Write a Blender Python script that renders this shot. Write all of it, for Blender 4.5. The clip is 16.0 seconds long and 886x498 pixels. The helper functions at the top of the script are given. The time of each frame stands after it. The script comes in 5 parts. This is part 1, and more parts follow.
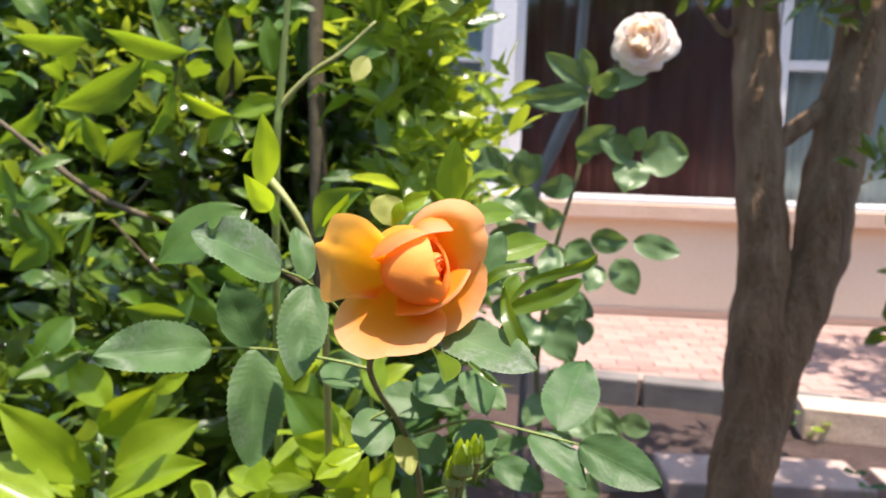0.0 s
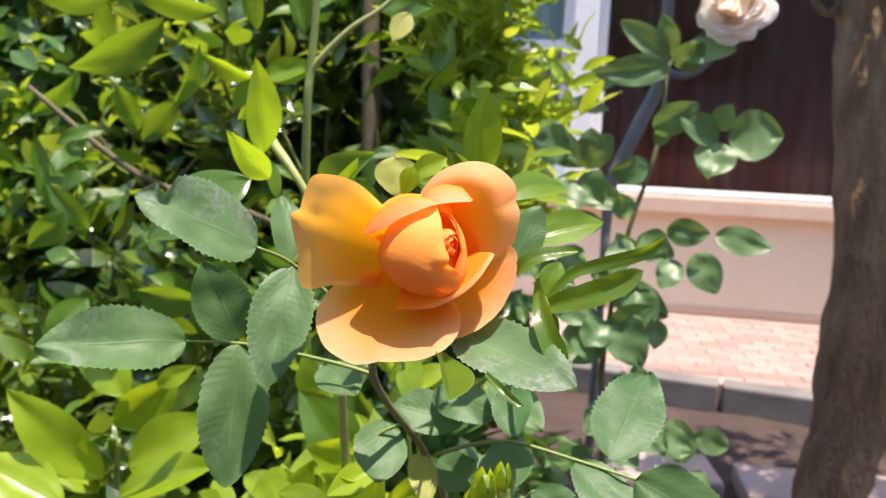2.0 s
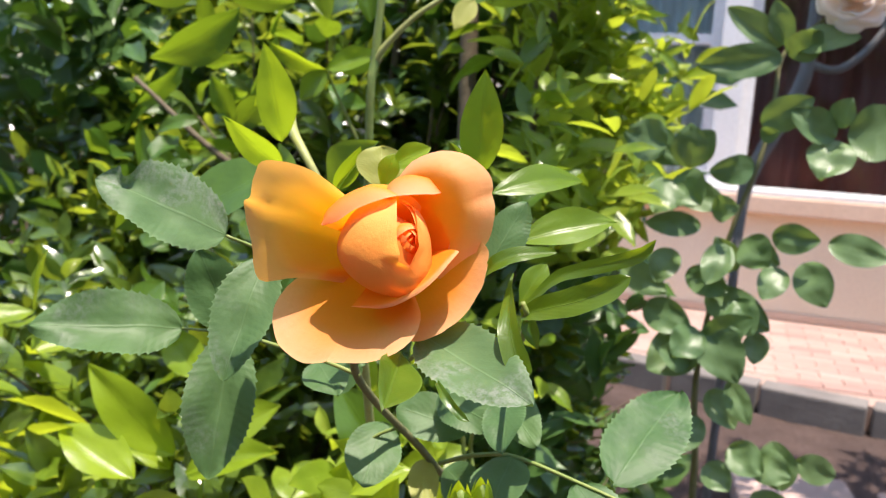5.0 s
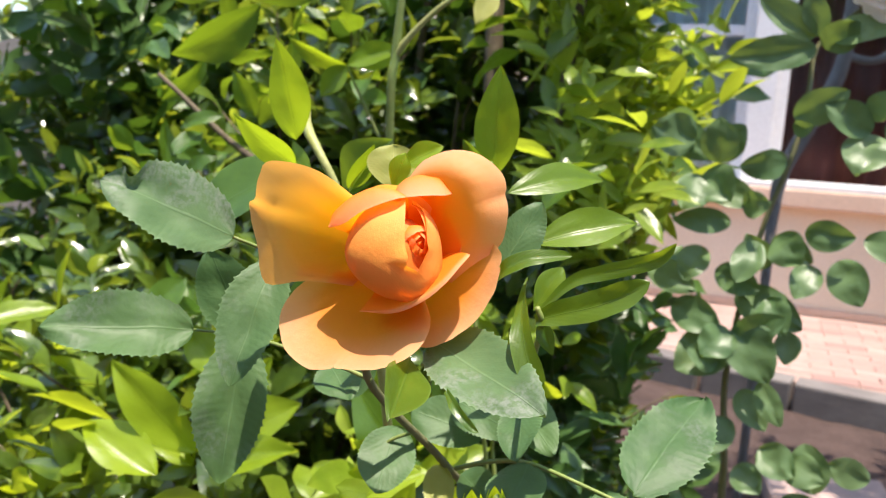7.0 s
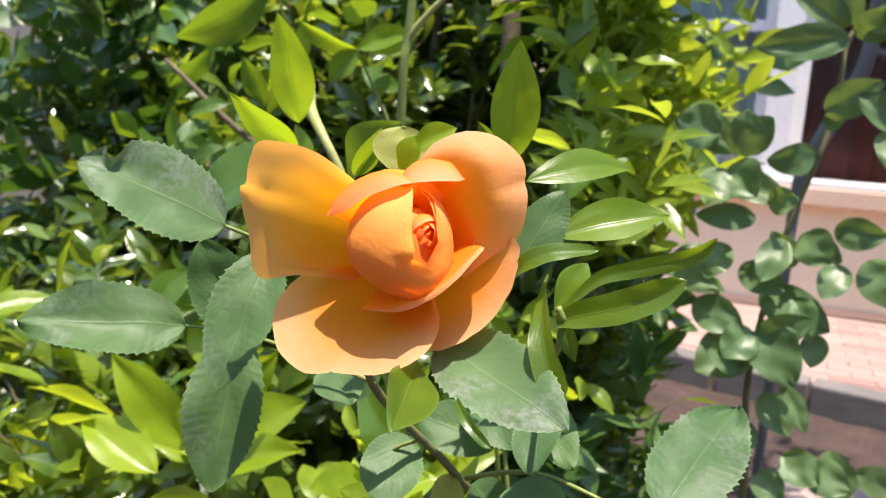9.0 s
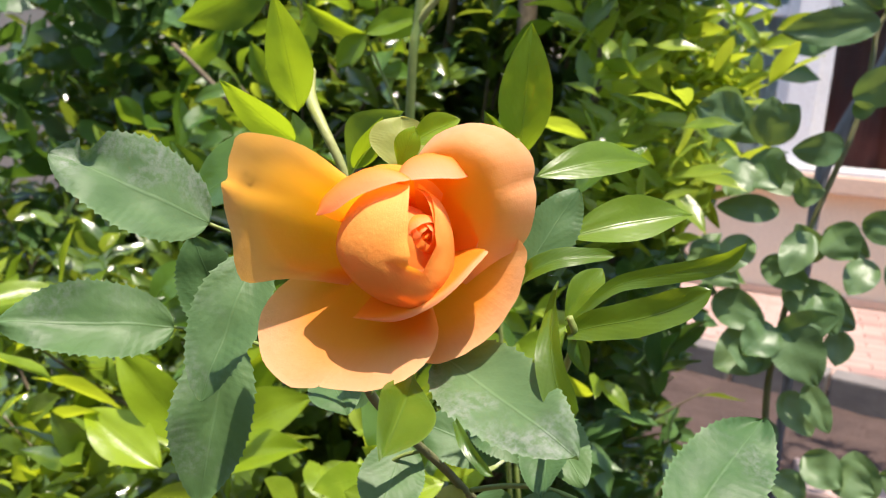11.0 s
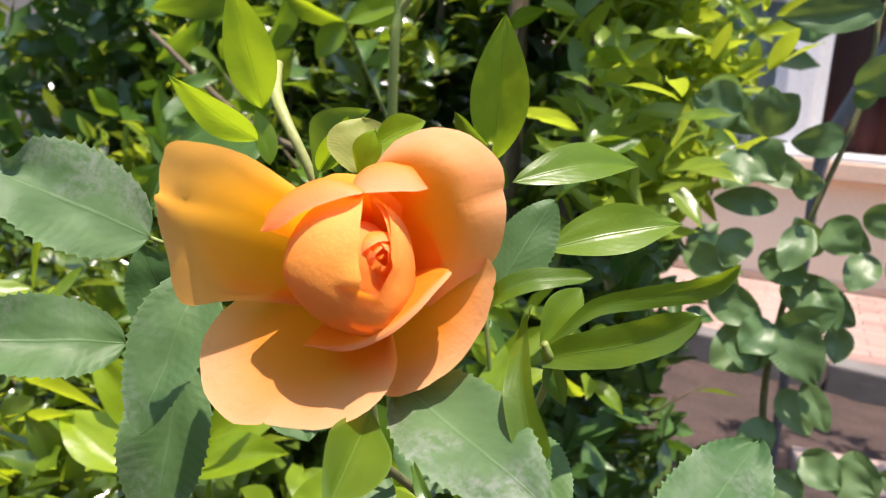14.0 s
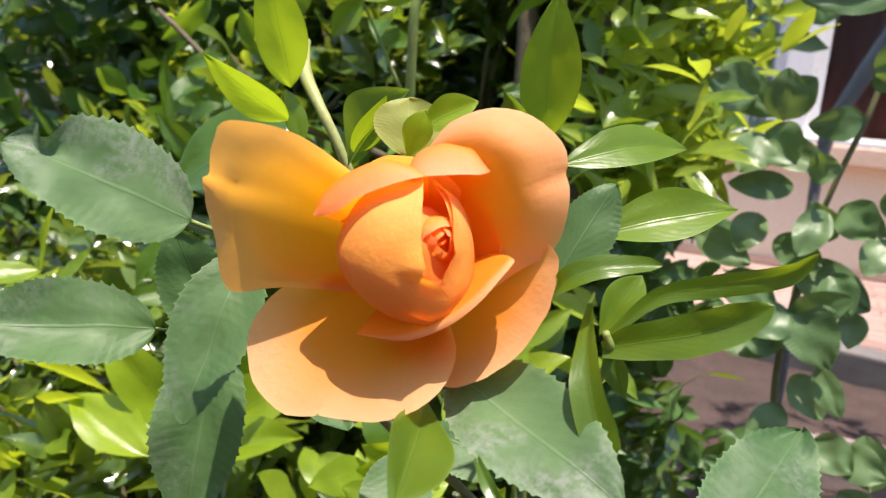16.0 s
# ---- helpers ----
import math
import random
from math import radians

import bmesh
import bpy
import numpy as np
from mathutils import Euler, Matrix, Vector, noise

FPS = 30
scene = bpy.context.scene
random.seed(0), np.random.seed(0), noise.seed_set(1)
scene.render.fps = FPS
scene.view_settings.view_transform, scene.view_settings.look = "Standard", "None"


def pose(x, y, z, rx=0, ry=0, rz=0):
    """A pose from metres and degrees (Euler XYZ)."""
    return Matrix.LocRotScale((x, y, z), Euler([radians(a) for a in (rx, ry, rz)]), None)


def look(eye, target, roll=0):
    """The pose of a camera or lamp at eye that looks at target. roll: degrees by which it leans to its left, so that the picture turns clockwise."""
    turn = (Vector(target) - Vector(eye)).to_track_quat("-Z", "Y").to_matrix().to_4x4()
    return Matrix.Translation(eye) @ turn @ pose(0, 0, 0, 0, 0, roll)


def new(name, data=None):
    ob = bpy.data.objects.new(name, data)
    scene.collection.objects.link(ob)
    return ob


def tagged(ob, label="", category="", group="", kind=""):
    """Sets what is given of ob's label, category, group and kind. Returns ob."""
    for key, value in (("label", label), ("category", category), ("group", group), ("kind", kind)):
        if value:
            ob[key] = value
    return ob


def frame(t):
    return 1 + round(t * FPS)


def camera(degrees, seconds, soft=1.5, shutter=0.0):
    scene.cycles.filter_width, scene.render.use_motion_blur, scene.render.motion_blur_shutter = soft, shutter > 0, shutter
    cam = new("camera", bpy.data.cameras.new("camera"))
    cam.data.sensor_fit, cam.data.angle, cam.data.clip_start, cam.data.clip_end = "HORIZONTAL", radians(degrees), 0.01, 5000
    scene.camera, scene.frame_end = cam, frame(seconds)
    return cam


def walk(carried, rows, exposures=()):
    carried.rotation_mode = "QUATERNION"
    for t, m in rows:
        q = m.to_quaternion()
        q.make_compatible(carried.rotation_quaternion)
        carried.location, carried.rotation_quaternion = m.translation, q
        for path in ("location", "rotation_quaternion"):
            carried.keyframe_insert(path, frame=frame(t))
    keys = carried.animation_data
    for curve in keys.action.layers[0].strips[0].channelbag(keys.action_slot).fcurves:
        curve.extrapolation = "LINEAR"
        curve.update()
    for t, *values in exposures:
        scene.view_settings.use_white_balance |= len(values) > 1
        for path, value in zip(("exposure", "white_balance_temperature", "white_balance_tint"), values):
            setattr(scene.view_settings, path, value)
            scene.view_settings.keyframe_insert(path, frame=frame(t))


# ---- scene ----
cam = camera(57.6, 16.0, 1.0)
METRES, EYE, TILT, LEAN, TURN = 0.34, 1.25, -7, -2, 0.0
ROWS = [
    (0.0, 0.0, 0.0, 0.0, -0.0, 0.0, 0.0),
    (0.5, 0.0027, 0.0701, -0.0181, 0.64, 0.21, -0.22),
    (1.0, 0.0139, 0.1615, -0.0215, 1.72, 0.1, -0.46),
    (1.5, 0.0469, 0.2498, -0.0214, 3.55, -0.28, -0.93),
    (2.0, 0.0766, 0.2958, -0.0202, 5.53, -0.56, -1.47),
    (2.5, 0.129, 0.3166, -0.0221, 7.75, -0.66, -2.11),
    (3.0, 0.1915, 0.3646, -0.0164, 10.0, -0.82, -2.59),
    (3.5, 0.2169, 0.3866, -0.0054, 11.7, -0.82, -2.99),
    (4.0, 0.242, 0.3945, -0.0057, 13.31, -0.84, -3.33),
    (4.5, 0.2385, 0.3999, -0.0098, 14.45, -1.0, -3.42),
    (5.0, 0.2693, 0.4094, -0.0123, 15.63, -1.25, -3.5),
    (7.5, 0.28, 0.4652, 0.0016, 17.84, -1.86, -3.57),
    (8.0, 0.2635, 0.4907, -0.0018, 17.87, -1.9, -3.76),
    (8.5, 0.2556, 0.5146, -0.0098, 18.26, -2.04, -3.99),
    (11.0, 0.2445, 0.6065, 0.0072, 19.92, -3.34, -4.48),
    (11.5, 0.2203, 0.6244, 0.0107, 19.98, -3.51, -4.49),
    (12.0, 0.2065, 0.6271, 0.007, 19.79, -3.57, -4.52),
    (12.5, 0.2082, 0.631, 0.0156, 19.7, -3.78, -4.54),
    (13.0, 0.2165, 0.6491, 0.019, 19.65, -3.93, -4.31),
    (13.5, 0.2276, 0.6661, 0.0276, 19.71, -4.13, -4.31),
    (14.0, 0.2464, 0.6896, 0.0327, 19.81, -4.33, -4.31),
    (14.5, 0.2478, 0.7117, 0.0336, 19.91, -4.53, -4.27),
    (15.0, 0.2067, 0.699, 0.0245, 19.68, -4.71, -4.46),
    (15.5, 0.1937, 0.6979, 0.0287, 19.58, -5.05, -4.49),
    (16.0, 0.1893, 0.6966, 0.0298, 19.46, -5.6, -4.61),
]
walk(cam, [(t, pose(0, 0, EYE, TILT, LEAN, TURN) @ pose(METRES * x, METRES * y, METRES * z, 90 + pitch, roll, yaw)) for t, x, y, z, yaw, pitch, roll in ROWS],
     [(0.0, 1.26), (2.0, 1.24), (5.0, 1.21), (10.0, 1.17), (16.0, 1.09)])

# lens: a small real aperture, focused a forearm's length away
cam.data.dof.use_dof = True
cam.data.dof.focus_distance = 0.275
cam.data.dof.aperture_fstop = 20.0

# ---------------------------------------------------------------- light
SUN_DIR = Vector((0.14, -0.13, 0.97)).normalized()
world = bpy.data.worlds.new("sky")
scene.world = world
world.use_nodes = True
wn = world.node_tree
sky = wn.nodes.new("ShaderNodeTexSky")
sky.sky_type, sky.sun_disc = "NISHITA", False
sky.sun_elevation = math.asin(SUN_DIR.z)
sky.sun_rotation = math.atan2(SUN_DIR.x, SUN_DIR.y)
wn.links.new(sky.outputs[0], wn.nodes["Background"].inputs[0])
wn.nodes["Background"].inputs[1].default_value = 0.15
sun_data = bpy.data.lights.new("sun", "SUN")
sun_data.energy, sun_data.angle, sun_data.color = 4.5, radians(0.53), (1.0, 0.875, 0.78)
sun = new("sun", sun_data)
sun.matrix_world = look((0, 0, 0), tuple(-SUN_DIR))


# ---------------------------------------------------------------- materials
def material(name):
    m = bpy.data.materials.new(name)
    m.use_nodes = True
    n = m.node_tree
    return m, n, n.nodes["Principled BSDF"], n.nodes["Material Output"]


def mixed(n, fac, a, b, blend="MIX"):
    x = n.nodes.new("ShaderNodeMix")
    x.data_type, x.blend_type = "RGBA", blend
    for socket, value in ((x.inputs[0], fac), (x.inputs[6], a), (x.inputs[7], b)):
        if isinstance(value, bpy.types.NodeSocket):
            n.links.new(value, socket)
        else:
            socket.default_value = value if isinstance(value, float) else (*value, 1)
    return x.outputs[2]


def calc(n, op, a, b=0.0, c=0.0):
    x = n.nodes.new("ShaderNodeMath")
    x.operation = op
    for socket, value in zip(x.inputs, (a, b, c)):
        if isinstance(value, bpy.types.NodeSocket):
            n.links.new(value, socket)
        else:
            socket.default_value = value
    return x.outputs[0]


def noisy(n, scale, detail=3.0, rough=0.55, coords=None):
    x = n.nodes.new("ShaderNodeTexNoise")
    x.inputs["Scale"].default_value, x.inputs["Detail"].default_value, x.inputs["Roughness"].default_value = scale, detail, rough
    if coords is None:
        coords = n.nodes.new("ShaderNodeTexCoord").outputs["Object"]
    n.links.new(coords, x.inputs["Vector"])
    return x.outputs[0]


def ramp(n, value, lo, hi):
    x = n.nodes.new("ShaderNodeMapRange")
    n.links.new(value, x.inputs[0])
    x.inputs[1].default_value, x.inputs[2].default_value = lo, hi
    return x.outputs[0]


def bumped(n, height, strength, distance, bsdf):
    x = n.nodes.new("ShaderNodeBump")
    x.inputs["Strength"].default_value, x.inputs["Distance"].default_value = strength, distance
    n.links.new(height, x.inputs["Height"])
    n.links.new(x.outputs[0], bsdf.inputs["Normal"])
    return x.outputs[0]


def leaf_material(name, dark, light, glow, thin=0.35, rough=0.35, vein=0.35, spots=None, island=False, gloss=0.5, quilt=0.12, dusty=(0.56, 0.68, 0.6)):
    """A leaf: coloured by chance from dark to light, paler midrib and side veins from the leaf's own coordinates, light coming through."""
    m, n, p, out = material(name)
    if island:
        chance = calc(n, "POWER", n.nodes.new("ShaderNodeNewGeometry").outputs["Random Per Island"], 1.5)
    else:
        chance = n.nodes.new("ShaderNodeObjectInfo").outputs["Random"]
    uv = n.nodes.new("ShaderNodeUVMap")
    parts = n.nodes.new("ShaderNodeSeparateXYZ")
    n.links.new(uv.outputs[0], parts.inputs[0])
    across, along = parts.outputs[0], parts.outputs[1]
    side = calc(n, "ABSOLUTE", calc(n, "SUBTRACT", across, 0.5))
    mid = ramp(n, side, 0.022, 0.004)
    slant = calc(n, "SUBTRACT", calc(n, "MULTIPLY", along, 9.0), calc(n, "MULTIPLY", side, 7.0))
    slant = calc(n, "ADD", slant, calc(n, "MULTIPLY", noisy(n, 60.0, 2.0), 1.6))
    tooth = calc(n, "ABSOLUTE", calc(n, "SUBTRACT", calc(n, "FRACT", slant), 0.5))
    ribs = ramp(n, tooth, 0.09, 0.0)
    margin = calc(n, "MULTIPLY", ramp(n, side, 0.455, 0.495), 0.9)
    veins = calc(n, "MAXIMUM", margin, calc(n, "MAXIMUM", calc(n, "MULTIPLY", mid, 0.6), calc(n, "MULTIPLY", ribs, 0.13)))
    body = mixed(n, chance, dark, light)
    blotch = ramp(n, noisy(n, 70.0), 0.35, 0.7)
    body = mixed(n, calc(n, "MULTIPLY", blotch, 0.35), body, tuple(min(1, 1.5 * c) for c in light))
    if spots:
        dust = calc(n, "MULTIPLY", ramp(n, noisy(n, 30.0, 3.0, 0.6), dusty[0], dusty[1]), ramp(n, noisy(n, 420.0, 4.0, 0.7), 0.38, 0.62))
        body = mixed(n, calc(n, "MULTIPLY", dust, dusty[2]), body, spots)
        shade = ramp(n, noisy(n, 32.0, 4.0, 0.6), 0.50, 0.72)
        body = mixed(n, calc(n, "MULTIPLY", shade, 0.45), body, tuple(0.55 * c for c in dark))
    body = mixed(n, calc(n, "MULTIPLY", veins, vein), body, tuple(min(1, 1.7 * c + 0.03) for c in light))
    n.links.new(body, p.inputs["Base Color"])
    p.inputs["Roughness"].default_value = rough
    p.inputs["Specular IOR Level"].default_value = gloss
    height = calc(n, "SUBTRACT", calc(n, "ADD", noisy(n, 130.0), calc(n, "MULTIPLY", noisy(n, 48.0, 2.0), 1.3)), calc(n, "ADD", calc(n, "MULTIPLY", mid, 0.3), calc(n, "MULTIPLY", calc(n, "SUBTRACT", 0.5, tooth), quilt)))
    normal = bumped(n, height, 0.35, 0.0010, p)
    through_light = n.nodes.new("ShaderNodeBsdfTranslucent")
    n.links.new(mixed(n, calc(n, "MULTIPLY", veins, 0.4), mixed(n, chance, glow, tuple(min(1, 1.25 * c) for c in glow)), tuple(0.5 * c for c in glow)), through_light.inputs[0])
    n.links.new(normal, through_light.inputs["Normal"])
    mix = n.nodes.new("ShaderNodeMixShader")
    mix.inputs[0].default_value = thin
    n.links.new(p.outputs[0], mix.inputs[1])
    n.links.new(through_light.outputs[0], mix.inputs[2])
    n.links.new(mix.outputs[0], out.inputs[0])
    return m


def petal_material(name, heart, face, edge, glow, thin=0.42, root_glow=0.08):
    """A petal: deeper in colour towards its foot, paler at the rim, partly as painted sunlight, with fine lengthwise
    veins.
    """
    m, n, p, out = material(name)
    uv = n.nodes.new("ShaderNodeUVMap")
    parts = n.nodes.new("ShaderNodeSeparateXYZ")
    n.links.new(uv.outputs[0], parts.inputs[0])
    along = parts.outputs[1]
    body = mixed(n, ramp(n, along, 0.15, 0.75), heart, face)
    # edge mixes the apricot rim with sunlight painted on the petal's outer part
    body = mixed(n, ramp(n, along, 0.74, 0.95), body, edge)
    stretch = n.nodes.new("ShaderNodeMapping")
    stretch.inputs["Scale"].default_value = (55.0, 2.2, 1.0)
    n.links.new(uv.outputs[0], stretch.inputs[0])
    streak = noisy(n, 1.0, 4.0, 0.6, stretch.outputs[0])
    body = mixed(n, calc(n, "MULTIPLY", ramp(n, streak, 0.40, 0.68), 0.10), body, tuple(0.8 * a + 0.2 * b for a, b in zip(heart, edge)))
    blush = ramp(n, noisy(n, 38.0, 3.0, 0.6), 0.38, 0.66)
    body = mixed(n, calc(n, "MULTIPLY", blush, 0.28), body, tuple(c * k for c, k in zip(face, (0.97, 0.80, 0.72))))
    rim = ramp(n, along, 0.965, 1.0)
    body = mixed(n, calc(n, "MULTIPLY", rim, 0.5), body, tuple(min(1.0, c * 1.06 + 0.05) for c in edge))
    n.links.new(body, p.inputs["Base Color"])
    p.inputs["Roughness"].default_value = 0.55
    p.inputs["Specular IOR Level"].default_value = 0.15
    crinkle = calc(n, "ADD", calc(n, "MULTIPLY", streak, 0.28), calc(n, "MULTIPLY", noisy(n, 260.0, 5.0, 0.65), 0.8))
    bumped(n, crinkle, 0.42, 0.0012, p)
    through_light = n.nodes.new("ShaderNodeBsdfTranslucent")
    shine = mixed(n, ramp(n, along, 0.55, 0.98), tuple(c * k for c, k in zip(glow, (1.0, 0.90, root_glow))), glow)
    n.links.new(mixed(n, calc(n, "MULTIPLY", ramp(n, streak, 0.40, 0.68), 0.18), shine, tuple(c * k for c, k in zip(glow, (0.92, 0.80, 0.6)))), through_light.inputs[0])
    mix = n.nodes.new("ShaderNodeMixShader")
    mix.inputs[0].default_value = thin
    n.links.new(p.outputs[0], mix.inputs[1])
    n.links.new(through_light.outputs[0], mix.inputs[2])
    n.links.new(mix.outputs[0], out.inputs[0])
    return m


def rough_material(name, a, b, scale, rough=0.85, bump=0.4, depth=0.004, grain=6.0, tint=None, chance=0.0, spread=(1, 1, 1)):
    """Stone, soil, bark, plaster or paint: two sizes of stains, a grain and its relief; on the maroon cloth tint paints
    pane reflections.
    """
    m, n, p, out = material(name)
    place = n.nodes.new("ShaderNodeMapping")
    place.inputs["Scale"].default_value = spread
    n.links.new(n.nodes.new("ShaderNodeTexCoord").outputs["Object"], place.inputs[0])
    where = place.outputs[0]
    big = ramp(n, noisy(n, scale, 4.0, 0.6, where), 0.32, 0.68)
    small = ramp(n, noisy(n, scale * grain, 4.0, 0.65, where), 0.3, 0.7)
    body = mixed(n, big, a, b)
    body = mixed(n, calc(n, "MULTIPLY", small, 0.4), body, tuple(0.6 * c for c in a))
    if tint:
        stain_or_glint = ramp(n, noisy(n, scale * 0.35, 3.0, 0.5, where), 0.5, 0.75)
        body = mixed(n, calc(n, "MULTIPLY", stain_or_glint, 0.5), body, tint)
    if chance:
        lot = n.nodes.new("ShaderNodeObjectInfo").outputs["Random"]
        body = mixed(n, calc(n, "MULTIPLY", lot, chance), body, tint or b)
    n.links.new(body, p.inputs["Base Color"])
    p.inputs["Roughness"].default_value = rough
    bumped(n, calc(n, "ADD", small, big), bump, depth, p)
    return m


rose_leaf_mat = leaf_material("rose_leaf", (0.042, 0.098, 0.032), (0.080, 0.144, 0.050), (0.18, 0.32, 0.05), 0.22, 0.50, 0.36, (0.26, 0.28, 0.24), gloss=0.28, quilt=0.22, dusty=(0.58, 0.72, 0.5))
mildew_leaf_mat = leaf_material("mildewed_rose_leaf", (0.062, 0.124, 0.046), (0.108, 0.172, 0.070), (0.18, 0.32, 0.05), 0.22, 0.54, 0.36, (0.32, 0.34, 0.30), gloss=0.24, quilt=0.22, dusty=(0.52, 0.66, 0.7))
shrub_leaf_mat = leaf_material("shrub_leaf", (0.028, 0.078, 0.009), (0.078, 0.148, 0.015), (0.28, 0.41, 0.016), 0.32, 0.28, 0.18, gloss=0.6)
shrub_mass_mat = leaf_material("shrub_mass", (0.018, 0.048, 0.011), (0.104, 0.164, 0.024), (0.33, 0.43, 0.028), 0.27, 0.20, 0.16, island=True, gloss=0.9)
young_leaf_mat = leaf_material("young_leaf", (0.150, 0.240, 0.010), (0.220, 0.310, 0.015), (0.55, 0.66, 0.015), 0.42, 0.32, 0.16, gloss=0.5)
young_mass_mat = leaf_material("young_mass", (0.100, 0.185, 0.014), (0.245, 0.325, 0.030), (0.60, 0.71, 0.03), 0.48, 0.34, 0.14, island=True, gloss=0.45)
fresh_leaf_mat = leaf_material("fresh_leaf", (0.085, 0.160, 0.012), (0.130, 0.210, 0.017), (0.38, 0.50, 0.014), 0.44, 0.36, 0.45, gloss=0.5)
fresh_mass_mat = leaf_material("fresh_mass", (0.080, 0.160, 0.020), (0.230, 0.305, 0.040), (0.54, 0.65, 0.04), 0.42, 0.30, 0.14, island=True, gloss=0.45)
shoot_leaf_mat = leaf_material("shoot_leaf", (0.050, 0.104, 0.009), (0.085, 0.145, 0.012), (0.34, 0.45, 0.012), 0.40, 0.30, 0.50, gloss=0.5)
pale_leaf_mat = leaf_material("pale_leaf", (0.24, 0.27, 0.06), (0.32, 0.33, 0.085), (0.58, 0.58, 0.12), 0.40, 0.50, gloss=0.3)
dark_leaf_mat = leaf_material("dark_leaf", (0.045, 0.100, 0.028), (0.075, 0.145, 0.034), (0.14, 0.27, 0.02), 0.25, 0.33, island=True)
orange_mat = petal_material("orange_petal", (0.93, 0.28, 0.004), (0.95, 0.315, 0.032), (0.97, 0.50, 0.25), (1.0, 0.505, 0.075), 0.57)
bud_mat = petal_material("inner_petal", (0.95, 0.37, 0.018), (0.96, 0.455, 0.09), (0.96, 0.53, 0.22), (1.0, 0.54, 0.08), 0.42)
heart_mat = petal_material("heart_petal", (0.94, 0.31, 0.03), (0.95, 0.38, 0.065), (0.95, 0.45, 0.18), (1.0, 0.43, 0.07), 0.48, 0.5)
peach_mat = petal_material("peach_petal", (0.93, 0.78, 0.60), (0.94, 0.85, 0.74), (0.95, 0.89, 0.82), (0.97, 0.87, 0.74), 0.60, 0.7)
vine_leaf_mat = leaf_material("vine_leaf", (0.066, 0.132, 0.044), (0.125, 0.195, 0.080), (0.26, 0.38, 0.07), 0.24, 0.42, 0.2, gloss=0.45)
white_mat = petal_material("cream_petal", (0.91, 0.80, 0.68), (0.93, 0.88, 0.83), (0.95, 0.92, 0.90), (0.97, 0.90, 0.82), 0.5, 0.8)
vine_stem_mat = rough_material("vine_stem", (0.135, 0.140, 0.055), (0.20, 0.19, 0.080), 60.0, 0.6, 0.3, 0.0008)
stem_mat = rough_material("green_stem", (0.16, 0.24, 0.05), (0.24, 0.27, 0.07), 60.0, 0.5, 0.2, 0.0008)
pale_stem_mat = rough_material("pale_stem", (0.28, 0.31, 0.09), (0.36, 0.37, 0.13), 60.0, 0.5, 0.2, 0.0008)
brown_stem_mat = rough_material("brown_stem", (0.10, 0.075, 0.045), (0.16, 0.13, 0.075), 40.0, 0.8, 0.5, 0.002)
bark_mat = rough_material("bark", (0.29, 0.165, 0.080), (0.62, 0.41, 0.235), 26.0, 0.92, 1.0, 0.016, 4.0, (0.20, 0.135, 0.09), 0.0, (1, 1, 0.22))
grey_bark_mat = rough_material("grey_bark", (0.19, 0.18, 0.175), (0.25, 0.24, 0.23), 14.0, 0.9, 0.6, 0.006, 6.0, None, 0.0, (1, 1, 0.3))
plaster_mat = rough_material("plaster", (0.85, 0.71, 0.52), (0.89, 0.77, 0.59), 1.6, 0.9, 0.25, 0.003, 40.0)
sill_mat = rough_material("sill_stone", (0.66, 0.46, 0.33), (0.72, 0.53, 0.40), 2.5, 0.7, 0.2, 0.002, 20.0)
white_paint_mat = rough_material("white_paint", (0.78, 0.77, 0.76), (0.82, 0.81, 0.80), 3.0, 0.45, 0.08, 0.001, 20.0)
# the pale tint paints blotches mirrored in the window pane onto the cloth
maroon_mat = rough_material("maroon_cloth", (0.150, 0.034, 0.028), (0.22, 0.055, 0.042), 9.0, 0.8, 0.3, 0.004, 6.0, (0.34, 0.20, 0.16), 0.0, (1, 1, 0.15))
paver_mat = rough_material("paver", (0.36, 0.245, 0.205), (0.44, 0.31, 0.265), 7.0, 0.9, 0.5, 0.003, 9.0, (0.24, 0.145, 0.125), 0.85)
joint_mat = rough_material("sandy_joint", (0.34, 0.235, 0.195), (0.41, 0.29, 0.245), 10.0, 0.95, 0.5, 0.004)
kerb_mat = rough_material("kerb_concrete", (0.135, 0.122, 0.115), (0.20, 0.185, 0.172), 5.0, 0.9, 0.25, 0.003, 8.0, (0.12, 0.11, 0.10), 0.3)
buff_mat = rough_material("buff_stone", (0.62, 0.46, 0.34), (0.70, 0.54, 0.42), 6.0, 0.9, 0.5, 0.004, 9.0)
slab_mat = rough_material("pale_slab", (0.40, 0.285, 0.24), (0.49, 0.37, 0.32), 6.0, 0.9, 0.5, 0.004, 9.0, (0.30, 0.22, 0.20), 0.3)
soil_mat = rough_material("soil", (0.085, 0.052, 0.042), (0.145, 0.092, 0.076), 6.0, 0.95, 1.0, 0.02, 9.0, (0.075, 0.048, 0.04))
curtain_mat = rough_material("net_curtain", (0.78, 0.82, 0.78), (0.86, 0.89, 0.85), 4.0, 0.8, 0.4, 0.01, 5.0, None, 0.0, (6, 1, 0.2))
yard_mat = rough_material("yard_plaster", (0.26, 0.24, 0.21), (0.32, 0.29, 0.26), 1.2)
room_mat = rough_material("room_plaster", (0.35, 0.33, 0.30), (0.40, 0.38, 0.35), 1.0)


